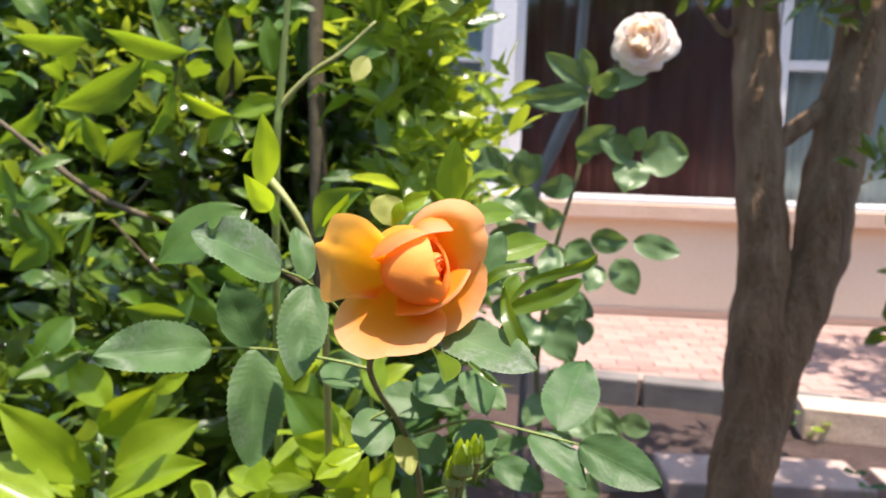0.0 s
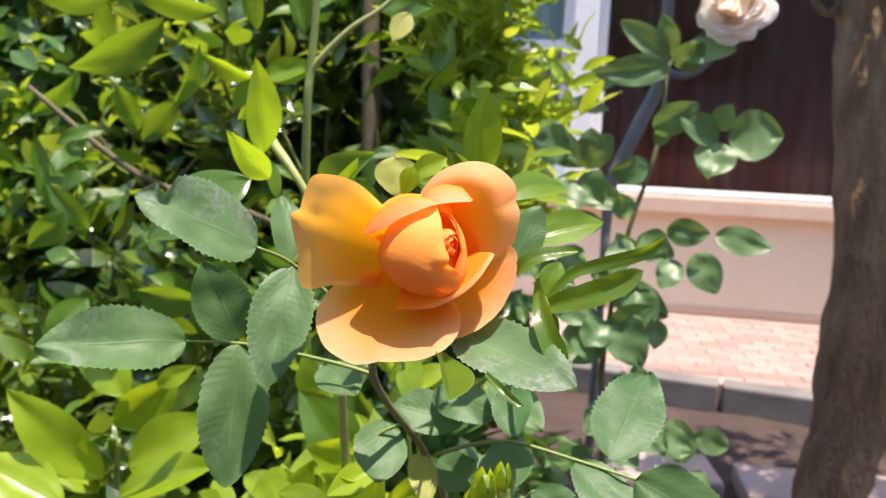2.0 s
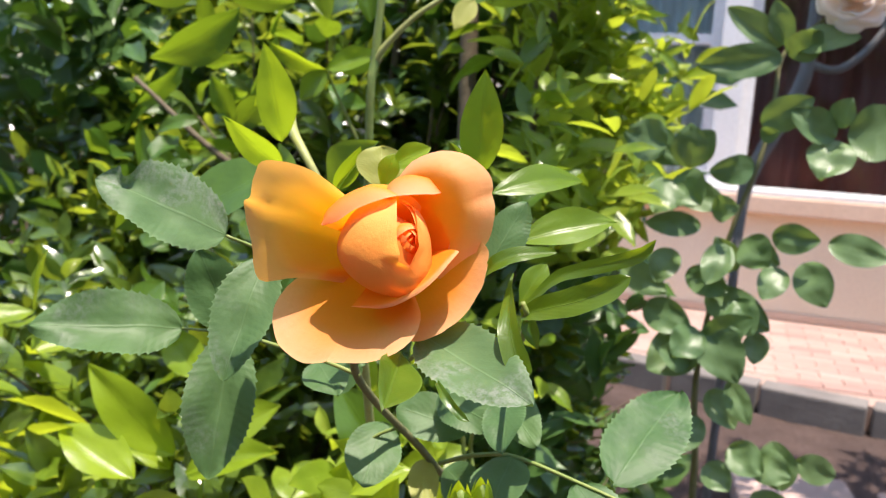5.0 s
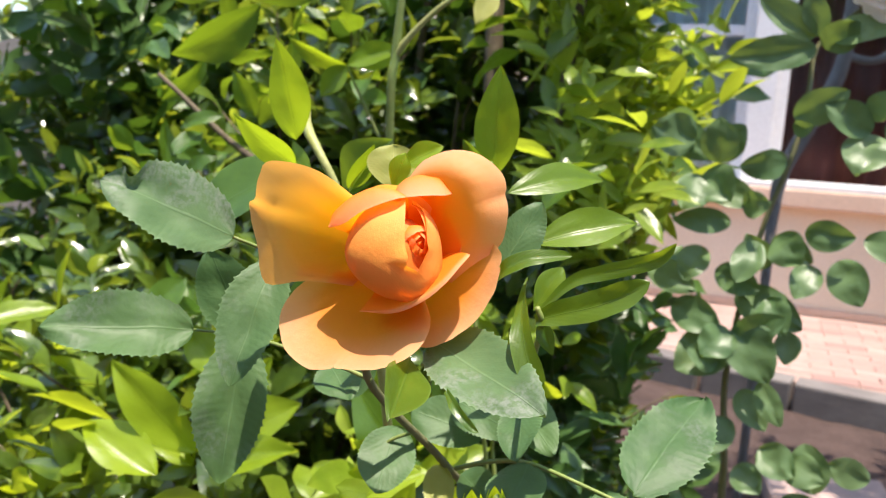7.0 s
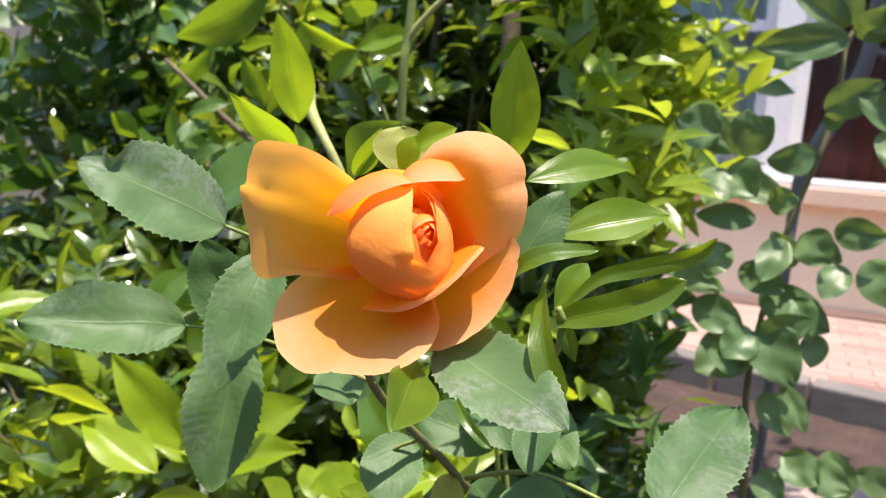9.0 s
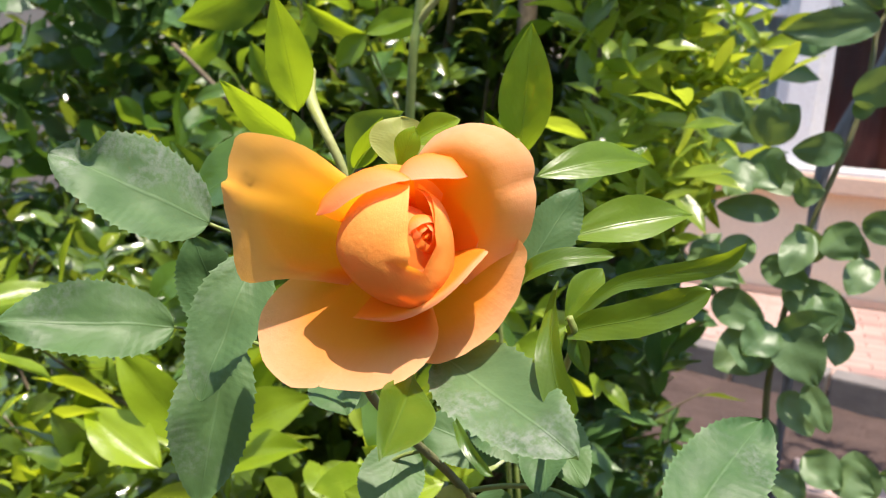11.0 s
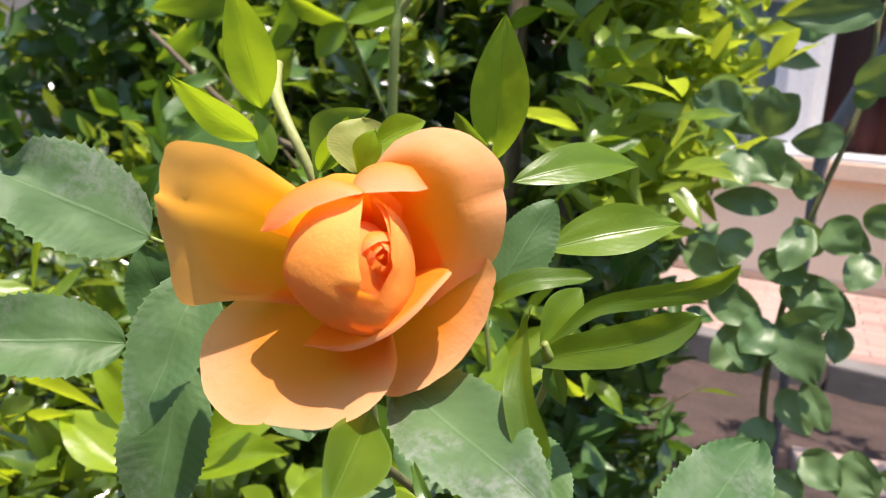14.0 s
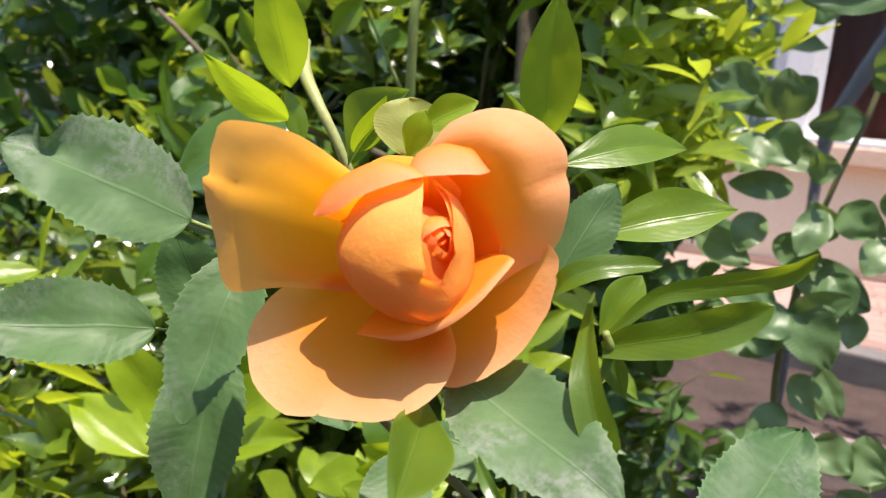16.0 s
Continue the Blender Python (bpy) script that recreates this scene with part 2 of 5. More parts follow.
def glass_material():
    m, n, p, out = material("window_glass")
    clear = n.nodes.new("ShaderNodeBsdfTransparent")
    clear.inputs[0].default_value = (0.90, 0.94, 0.95, 1)
    shine = n.nodes.new("ShaderNodeBsdfGlossy")
    shine.inputs["Roughness"].default_value = 0.02
    facing = n.nodes.new("ShaderNodeFresnel")
    mix = n.nodes.new("ShaderNodeMixShader")
    n.links.new(facing.outputs[0], mix.inputs[0])
    n.links.new(clear.outputs[0], mix.inputs[1])
    n.links.new(shine.outputs[0], mix.inputs[2])
    n.links.new(mix.outputs[0], out.inputs[0])
    return m


glass_mat = glass_material()


# ---------------------------------------------------------------- helpers for shapes
PLACE = {}


def thing(name, at, label, category, group="", kind=""):
    """An Empty at a thing's foot, which its parts hang under."""
    ob = tagged(new(name), label, category, group, kind)
    ob.empty_display_size = 0.05
    ob.location = at
    PLACE[ob] = Matrix.Translation(at)
    return ob


def hang(ob, parent, m, label=""):
    """Puts ob at the world pose m, under parent."""
    if parent is not None:
        ob.parent = parent
        ob.matrix_basis = PLACE[parent].inverted() @ m
    else:
        ob.matrix_basis = m
    PLACE[ob] = m
    return tagged(ob, label)


def part(name, bm, mat, parent, label="", m=None, smooth=True):
    """Links a bmesh as one mesh object under a thing or a part."""
    mesh = bpy.data.meshes.new(name)
    bm.to_mesh(mesh)
    bm.free()
    if smooth:
        mesh.polygons.foreach_set("use_smooth", [True] * len(mesh.polygons))
    mesh.materials.append(mat)
    return hang(new(name, mesh), parent, m or Matrix(), label)


def box(bm, x0, y0, z0, x1, y1, z1, bevel=0.0):
    made = bmesh.ops.create_cube(bm, size=1.0, matrix=Matrix.Translation(((x0 + x1) / 2, (y0 + y1) / 2, (z0 + z1) / 2)) @ Matrix.Diagonal((x1 - x0, y1 - y0, z1 - z0, 1)))
    if bevel:
        edges = list({e for v in made["verts"] for e in v.link_edges})
        bmesh.ops.bevel(bm, geom=edges, offset=bevel, segments=2, affect="EDGES", profile=0.6)
    return bm


def spline(points, per):
    """A smooth line through points (Catmull-Rom), with per steps to a span."""
    pts = [Vector(p) for p in points]
    pts = [2 * pts[0] - pts[1]] + pts + [2 * pts[-1] - pts[-2]]
    line = []
    for i in range(1, len(pts) - 2):
        a, b, c, d = pts[i - 1:i + 3]
        for k in range(per):
            t = k / per
            line.append(0.5 * (2 * b + (c - a) * t + (2 * a - 5 * b + 4 * c - d) * t * t + (3 * b - a - 3 * c + d) * t ** 3))
    return line + [pts[-2]]


def tube(bm, points, radii, sides=10, per=6, wobble=0.0, seed=0.0):
    """A tapering, slightly uneven branch along a smooth line."""
    line = spline(points, per)
    sizes = [Vector((float(np.interp(i / (len(line) - 1), np.linspace(0, 1, len(radii)), radii)), 0, 0)) for i in range(len(line))]
    rings = []
    side = Vector((1, 0.3, 0.1))
    for i, p in enumerate(line):
        way = (line[min(i + 1, len(line) - 1)] - line[max(i - 1, 0)]).normalized()
        a = (side - way * side.dot(way)).normalized()
        b = way.cross(a)
        side = a
        ring = []
        for k in range(sides):
            turn = 2 * math.pi * k / sides
            r = sizes[i].x * (1 + wobble * noise.noise(Vector((math.cos(turn) * 1.5 + seed, math.sin(turn) * 1.5, i * 0.35))))
            ring.append(bm.verts.new(p + (a * math.cos(turn) + b * math.sin(turn)) * r))
        rings.append(ring)
    for lower, upper in zip(rings, rings[1:]):
        for k in range(sides):
            bm.faces.new((lower[k], lower[(k + 1) % sides], upper[(k + 1) % sides], upper[k]))
    bm.faces.new(rings[0][::-1])
    bm.faces.new(rings[-1])
    return bm


def outline(kind, v):
    """Half width of a leaf at v of its length, 1 at its widest."""
    if kind == "rose":
        return math.sin(math.pi * v ** 0.80) ** 0.64 * (1 - 0.15 * v)
    if kind == "round":
        return math.sin(math.pi * v ** 0.92) ** 0.60
    if kind == "spoon":
        return math.sin(math.pi * v ** 1.15) ** 0.85
    return math.sin(math.pi * v ** 0.86) ** 0.90 * (1 - 0.12 * v)


def leaf_points(kind, length, width, fold, curl, ripple, seed, nu, nv, notch=0.0):
    """A leaf along +x with its face to +z: folded up from its midrib, curled down along an arc, rippled at its edge. Gives points and coordinates."""
    pts, uvs = [], []
    arc = length if abs(curl) < 1e-3 else length * (curl / 2) / math.sin(curl / 2)
    for j in range(nv + 1):
        v = j / nv
        s = v * arc
        if abs(curl) < 1e-3:
            x0, z0, slope = s, 0.0, 0.0
        else:
            big = arc / curl
            slope = curl / 2 - s / big
            x0 = big * (math.sin(curl / 2) - math.sin(slope))
            z0 = big * (math.cos(slope) - math.cos(curl / 2))
        half = 0.5 * width * outline(kind, min(max(v, 0.0), 1.0))
        if kind in ("rose", "round") and 0 < j < nv and nv > 12:
            tooth = (0.0, 0.05, 0.18, 0.45, 1.0)[j % 5] * (0.6 + 0.9 * abs(noise.noise(Vector((j // 5 * 1.7, seed, 0)))))
            half *= 0.955 + (0.085 if kind == "rose" else 0.05) * tooth
        for i in range(nu + 1):
            u = 2 * i / nu - 1
            h = half
            if notch and u < -0.15:
                h = half * (1 - notch * math.exp(-((v - 0.80) / 0.055) ** 4))
            y = u * h * math.cos(fold * abs(u) ** 0.5)
            lift = abs(u) * h * math.sin(fold) + ripple * width * abs(u) ** 2 * math.sin(9 * v + 4 * seed + (2 if u > 0 else 0)) * 0.5
            lift += (0.08 if kind == "rose" else 0.05) * width * noise.noise(Vector((v * 3.0 + seed * 7, u * 1.6, seed)))
            back = 0.06 * length * (abs(u) ** 1.5) * (1 if kind != "long" else 0.4) * math.sin(math.pi * v)
            pts.append(Vector((x0 + lift * math.sin(slope) + back, y, z0 + lift * math.cos(slope))))
            uvs.append((i / nu, v))
    return pts, uvs


def grid_mesh(bm, pts, uvs, nu, nv):
    layer = bm.loops.layers.uv.verify()
    verts = [bm.verts.new(p) for p in pts]
    for j in range(nv):
        for i in range(nu):
            k = (j * (nu + 1) + i, j * (nu + 1) + i + 1, (j + 1) * (nu + 1) + i + 1, (j + 1) * (nu + 1) + i)
            f = bm.faces.new([verts[q] for q in k])
            for loop, q in zip(f.loops, k):
                loop[layer].uv = uvs[q]
    return bm


def leaf_pose(base, tip, face):
    x = (Vector(tip) - Vector(base)).normalized()
    z = Vector(face)
    z = (z - x * z.dot(x)).normalized()
    y = z.cross(x)
    return Matrix(((x.x, y.x, z.x, base[0]), (x.y, y.y, z.y, base[1]), (x.z, y.z, z.z, base[2]), (0, 0, 0, 1)))


LEAF_SEED = [0]


def leaf(parent, mat, kind, base, tip, width, face, fold=0.15, curl=0.3, ripple=0.05, notch=0.0, name="leaf", label=""):
    """One leaf with its short stalk, from base to tip."""
    LEAF_SEED[0] += 1
    nu, nv = (8, 95) if kind in ("rose", "round") else (8, 18)
    length = (Vector(tip) - Vector(base)).length
    pts, uvs = leaf_points(kind, length, width, fold, curl, ripple, LEAF_SEED[0] * 0.37, nu, nv, notch)
    return part(name, grid_mesh(bmesh.new(), pts, uvs, nu, nv), mat, parent, label, leaf_pose(base, tip, face))


def blade(parent, mat, spine, width, faces, fold=0.3, shape=((0, 0), (0.2, 0.7), (0.5, 1), (0.8, 0.7), (1, 0)), wave=0.0, name="leaf", label=""):
    """A long leaf that follows a curved spine and twists from one facing to another; shape gives its half width along the way."""
    LEAF_SEED[0] += 1
    line = spline(spine, 8)
    nv, nu = len(line) - 1, 8
    at, half = zip(*shape)
    pts, uvs = [], []
    for j, p in enumerate(line):
        v = j / nv
        way = (line[min(j + 1, nv)] - line[max(j - 1, 0)]).normalized()
        up = Vector(faces[0]).lerp(Vector(faces[1]), v)
        up = (up - way * up.dot(way)).normalized()
        side = up.cross(way)
        h = 0.5 * width * float(np.interp(v, at, half)) ** 0.8
        for i in range(nu + 1):
            u = 2 * i / nu - 1
            lift = abs(u) * h * math.sin(fold) + wave * width * u * abs(u) * math.sin(11 * v + LEAF_SEED[0] + u)
            pts.append(p + side * (u * h * math.cos(fold)) + up * lift)
            uvs.append((i / nu, v))
    return part(name, grid_mesh(bmesh.new(), pts, uvs, nu, nv), mat, parent, label)


# ---------------------------------------------------------------- ground and terrace
WALL = pose(2.0, 5.69, 0.0, 0, 0, -4.0)      # on the wall's foot; x runs along the wall, y into the house
KERB = pose(1.4, 3.86, 0.0, 0, 0, -15.0)     # on the kerb's upper front edge
TERRACE_Z = 0.12


def ground_mesh():
    bm = bmesh.new()
    bmesh.ops.create_grid(bm, x_segments=120, y_segments=120, size=4.0, matrix=pose(0, 2.5, 0))
    rim = [e for e in bm.edges if e.is_boundary]
    out = bmesh.ops.extrude_edge_only(bm, edges=rim)
    for v in (g for g in out["geom"] if isinstance(g, bmesh.types.BMVert)):
        v.co.x, v.co.y = v.co.x * 120, 2.5 + (v.co.y - 2.5) * 120
    for v in bm.verts:
        if abs(v.co.x) < 5 and abs(v.co.y - 2.5) < 5:
            v.co.z = 0.018 * noise.noise(v.co * 2.2) + 0.010 * noise.noise(v.co * 9.0) - 0.015
    return bm


ground = part("ground", ground_mesh(), soil_mat, None)
tagged(ground, "dry reddish brown garden soil under the plants", "ground", "", "structure")

terrace = thing("pavement", tuple(WALL @ Vector((0, -0.9, TERRACE_Z))), "sunlit terrace paved in pinkish clay bricks beside the house", "pavement", "", "structure")


def terrace_bed():
    bm = bmesh.new()
    k0, k1 = KERB @ Vector((-6, 0.08, 0)), KERB @ Vector((5, 0.08, 0))
    w0, w1 = WALL @ Vector((-6, 0.02, 0)), WALL @ Vector((5, 0.02, 0))
    low = [bm.verts.new((p.x, p.y, -0.05)) for p in (k0, k1, w1, w0)]
    top = [bm.verts.new((p.x, p.y, TERRACE_Z - 0.006)) for p in (k0, k1, w1, w0)]
    bm.faces.new(top)
    for i in range(4):
        bm.faces.new((low[i], low[(i + 1) % 4], top[(i + 1) % 4], top[i]))
    return bm


part("mortar_bed", terrace_bed(), joint_mat, terrace, "", None, False)

# unseen walls added round the yard; the tall south one blocks low sky light
for name, spot, size in (("added_wall_south", pose(-1.0, -5.0, 0), (9.0, 0.2)), ("added_wall_west", pose(-6.5, 1.0, 0, 0, 0, 90), (6.5, 0.2)), ("added_wall_east", pose(7.5, 0.0, 0, 0, 0, 90), (5.5, 0.2))):
    tall = 4.2 if name == "added_wall_south" else 2.0
    tagged(part(name, box(bmesh.new(), -size[0], -size[1] / 2, -0.1, size[0], size[1] / 2, tall), yard_mat, None, "", spot, False), "unseen plain grey plastered wall, added round the yard", "wall", "", "structure")

# ---------------------------------------------------------------- house
house = thing("house", tuple(WALL.translation), "house front with beige plaster and white window frames", "house")
SILL_Z = 0.963


def wall_box(x0, y0, z0, x1, y1, z1, bevel=0.0):
    return box(bmesh.new(), x0, y0, z0, x1, y1, z1, bevel)


WINDOW_X0, WINDOW_X1 = -6.0, 5.0
HEAD_Z = 2.5
part("wall", wall_box(-6.0, 0.0, -0.1, 5.0, 0.25, SILL_Z - 0.15), plaster_mat, house, "beige plaster below the sill", WALL, False)
part("wall", wall_box(-6.0, 0.0, HEAD_Z, 5.0, 0.25, 3.0), plaster_mat, house, "", WALL, False)
part("wall", wall_box(-6.0, 4.0, -0.1, 5.0, 4.2, 3.0), room_mat, house, "", WALL, False)
part("wall", wall_box(-6.2, 0.0, -0.1, -6.0, 4.2, 3.0), plaster_mat, house, "", WALL, False)
part("wall", wall_box(5.0, 0.0, -0.1, 5.2, 4.2, 3.0), plaster_mat, house, "", WALL, False)
part("roof", wall_box(-6.2, -0.10, 3.004, 5.2, 4.2, 3.2, 0.02), plaster_mat, house, "", WALL, False)
part("skirting", wall_box(-6.0, -0.015, TERRACE_Z, 5.0, 0.0, TERRACE_Z + 0.05, 0.004), sill_mat, house, "tan stone skirting", WALL, False)
part("sill", wall_box(-6.0, -0.11, SILL_Z - 0.15, 5.0, 0.25, SILL_Z - 0.035, 0.012), sill_mat, house, "salmon stone window sill", WALL, False)
part("sill", wall_box(-6.0, -0.09, SILL_Z - 0.035 + 0.002, 5.0, 0.12, SILL_Z, 0.006), white_paint_mat, house, "white painted sill edge", WALL, False)


def window(x0, x1, bars, name_label, backing):
    """A white framed window between x0 and x1 of the wall, with a cross bar at each height of bars."""
    win = part("window", wall_box(x0, 0.06, SILL_Z + 0.002, x0 + 0.07, 0.13, HEAD_Z, 0.006), white_paint_mat, house, name_label, WALL, False)
    part("frame", wall_box(x1 - 0.07, 0.06, SILL_Z + 0.002, x1, 0.13, HEAD_Z, 0.006), white_paint_mat, win, "", WALL, False)
    part("frame", wall_box(x0 + 0.07, 0.062, SILL_Z + 0.002, x1 - 0.07, 0.128, SILL_Z + 0.012, 0.003), white_paint_mat, win, "", WALL, False)
    part("frame", wall_box(x0 + 0.07, 0.062, HEAD_Z - 0.07, x1 - 0.07, 0.128, HEAD_Z, 0.006), white_paint_mat, win, "", WALL, False)
    for z in bars:
        part("glazing_bar", wall_box(x0 + 0.07, 0.064, z, x1 - 0.07, 0.126, z + 0.07, 0.006), white_paint_mat, win, "", WALL, False)
    pane = part("pane", wall_box(x0 + 0.06, 0.09, SILL_Z + 0.012, x1 - 0.06, 0.096, HEAD_Z - 0.07), glass_mat, win, "clear window glass", WALL, False)
    pane.visible_shadow = False
    bm = bmesh.new()
    n, h = 70, 6
    folds = [[bm.verts.new((x0 + (x1 - x0) * i / n, 0.26 + 0.025 * math.sin(i * 1.3) + 0.012 * math.sin(i * 2.9 + j * 0.4), SILL_Z - 0.05 + (HEAD_Z + 0.05 - SILL_Z) * j / h)) for i in range(n + 1)] for j in range(h + 1)]
    for j in range(h):
        for i in range(n):
            bm.faces.new((folds[j][i], folds[j][i + 1], folds[j + 1][i + 1], folds[j + 1][i]))
    cloth = part("curtain", bm, backing, None, "", WALL)
    return win, cloth


pillar = part("pillar", wall_box(-1.685, -0.02, SILL_Z + 0.002, -1.52, 0.20, HEAD_Z, 0.008), white_paint_mat, house, "white painted pier between two windows", WALL, False)
win, cloth = window(-1.52, 0.30, (), "wide window with a white frame", maroon_mat)
tagged(cloth, "dark maroon curtain drawn behind the wide window", "curtain")
win, cloth = window(0.315, 1.75, (1.885,), "window with a white frame and glazing bar", curtain_mat)
tagged(cloth, "pale grey-green net curtain behind the barred window", "curtain")
win, cloth = window(-3.2, -1.685, (1.885,), "window with a white frame and glazing bar", curtain_mat)
tagged(cloth, "pale grey-green net curtain behind the barred window", "curtain")
part("wall", wall_box(-6.0, 0.0, SILL_Z + 0.002, -3.2, 0.25, HEAD_Z - 0.002), plaster_mat, house, "", WALL, False)
part("wall", wall_box(1.75, 0.0, SILL_Z + 0.002, 5.0, 0.25, HEAD_Z - 0.002), plaster_mat, house, "", WALL, False)

# ---------------------------------------------------------------- kerb, slabs
def stone(length, depth, height, seed, bevel=0.012):
    bm = box(bmesh.new(), 0, 0, 0, length, depth, height, bevel)
    for v in bm.verts:
        v.co += Vector((0.006 * noise.noise(v.co * 9 + Vector((seed, 0, 0))), 0.006 * noise.noise(v.co * 8 + Vector((0, seed, 3))), 0.005 * noise.noise(v.co * 7 + Vector((5, 0, seed)))))
    return bm


KERB_X = 0.9
x = -3.6
rng = random.Random(4)
for i in range(15):
    size = rng.uniform(0.40, 0.50)
    buff = x > KERB_X
    turn = KERB @ pose(x, rng.uniform(-0.012, 0.012), -0.03, 0, 0, rng.uniform(-1.2, 1.2))
    block = part("kerb_stone", stone(size, 0.15, 0.03 + TERRACE_Z + rng.uniform(-0.004, 0.008), i * 1.7), buff_mat if buff else kerb_mat, None, "", turn, False)
    tagged(block, "buff sandstone kerb block edging the brick terrace" if buff else "weathered grey concrete kerb block edging the brick terrace", "kerb", "kerb stones")
    x += size + rng.uniform(0.015, 0.03)


# a second, lower row of pale edging slabs in the soil
for x, y, size, deep, turn in ((0.88, 2.86, 0.27, 0.30, -4), (1.23, 2.86, 0.42, 0.30, -3), (1.70, 2.80, 0.40, 0.28, -7), (0.42, 2.92, 0.40, 0.28, 3)):
    slab = part("edging_slab", stone(size, deep, 0.09, x * 3.1, 0.010), slab_mat, None, "", pose(x, y, -0.03, 0, 0, turn), False)
    tagged(slab, "pale pinkish concrete edging slab lying in the soil", "slab", "edging slabs")

# the buff block set in front of the kerb
block = part("stone_block", stone(0.52, 0.20, 0.155, 9.4, 0.008), buff_mat, None, "", KERB @ pose(0.36, -0.20, -0.015, 0, 0, 2), False)
tagged(block, "buff sandstone block standing before the kerb", "stone block")
# ---------------------------------------------------------------- the orange rose
ROSE = Matrix(((0.99939, -0.03464, -0.00425, 0.00063), (0.00000, 0.12187, -0.99255, 0.41696), (0.03490, 0.99194, 0.12180, 1.19137), (0, 0, 0, 1)))     # at the bloom's heart: x right, y up, z out of the bloom
rose = thing("rose_bush", tuple(ROSE.translation - Vector((0, -0.25, ROSE.translation.z))), "rose bush with one open orange bloom and dusty grey-green leaves", "rose bush")


def petal(parent, mat, foot, foot_width, rim, bulge, lip=None, roll=0.0, crest=None, name="petal", ns=44, nr=18):
    """A petal in millimetres of the bloom: from a narrow foot to its free rim, cupped by bulge towards the viewer; a lip turns over past the rim."""
    edge = spline(rim, max(2, ns // (len(rim) - 1)))
    over = spline(lip, max(2, ns // (len(rim) - 1))) if lip else None
    n = len(edge) - 1
    even = [sum((edge[min(max(i + k, 0), n)] for k in range(-7, 8)), Vector()) / 15 for i in range(n + 1)]     # the rim without its nicks
    even[0], even[n] = edge[0], edge[n]
    foot = Vector(foot)
    way = (edge[-1] - edge[0]).normalized()
    rows = nr + (6 if lip else 0)
    pts, uvs = [], []
    centre = sum(edge, Vector()) / len(edge)
    out = (centre - foot).normalized()
    for j in range(rows + 1):
        for i in range(n + 1):
            s = i / n
            b = foot + way * foot_width * (s - 0.5)
            r = min(j / nr, 1.0)
            e = even[i].lerp(edge[i], r ** 5)
            c = b.lerp(e, 0.5) + Vector((0, 0, -bulge)) - out * 2.0
            p = b * (1 - r) ** 2 + c * 2 * r * (1 - r) + e * r * r
            p.z += 1.3 * r * noise.noise(p * 0.055) + 0.5 * r * noise.noise(p * 0.16) + 0.35 * r ** 3 * noise.noise(p * 0.42)
            p += out * (0.45 * r ** 4 * noise.noise(p * 0.22 + Vector((9, 4, 2))))
            if roll:
                p.z -= roll * max(0.0, r - 0.80) ** 2 * 18 * math.sin(math.pi * min(1.0, s * 1.15)) ** 0.5
            if crest:
                tent = min((r / crest[3]) ** 3.2, (1 - r) / (1 - crest[3]))
                p.z += crest[2] * tent * min(1.0, max(0.0, min((s - crest[0]) / 0.12, (crest[1] - s) / 0.25)))
            if j > nr:
                k = (j - nr) / (rows - nr)
                ridge = e.lerp(over[i], 0.5) + Vector((0, 0, 2.4)) + (e - over[i]) * 0.25
                p = e * (1 - k) ** 2 + ridge * 2 * k * (1 - k) + over[i] * k * k
            pts.append(p * 0.001)
            uvs.append((s, j / rows))
    return part(name, grid_mesh(bmesh.new(), pts, uvs, n, rows), mat, parent, "", ROSE)


def hip():
    bm = bmesh.new()
    tube(bm, [(-3, -6, -62), (-3, -4, -56), (-3, -3, -50), (-4, -2, -44), (-5, -1, -38)], [2.6, 4.2, 5.6, 6.5, 4.0], 14, 4)
    bmesh.ops.scale(bm, vec=(0.001, 0.001, 0.001), verts=bm.verts)
    return bm


bloom = part("bloom", hip(), stem_mat, rose, "open orange bloom with apricot petal edges", ROSE)
petal(bloom, orange_mat, (-24.8, -3.5, -41.0), 9.0, [(-36.0, -21.0, -32.0), (-49.5, -19.0, -15.0), (-62.3, -20.4, -7.0), (-63.0, -5.0, -0.5), (-65.2, 9.2, 3.5), (-60.0, 12.2, 7.5), (-55.0, 23.6, 12.5), (-48.0, 25.6, 9.5), (-39.5, 23.4, -1.0), (-32.0, 16.2, -14.0), (-27.0, 9.0, -25.0)], 3.0, crest=(0.0, 0.74, 7.0, 0.83))
petal(bloom, orange_mat, (-22.6, -10.6, -37.0), 9.0, [(-41.3, -15.4, -24.0), (-51.8, -19.8, -18.0), (-57.2, -30.5, -12.0), (-55.7, -39.5, -8.0), (-49.0, -46.5, -4.0), (-38.0, -50.2, -1.0), (-29.8, -49.1, -0.0), (-28.7, -48.2, -0.5), (-26.8, -48.8, 0.0), (-12.6, -47.4, -0.0), (-2.1, -43.2, -3.0), (3.0, -36.5, -10.0), (2.7, -28.4, -16.0), (-4.6, -20.1, -24.0)], 12.0)
petal(bloom, orange_mat, (-14.9, -9.9, -40.0), 9.0, [(-17.4, -35.5, -22.0), (-0.5, -40.4, -17.0), (11.3, -35.6, -17.0), (19.4, -28.2, -19.0), (24.5, -18.0, -22.0), (26.1, -6.5, -25.0), (24.1, -1.3, -27.0), (13.6, 5.5, -34.0)], 7.0)
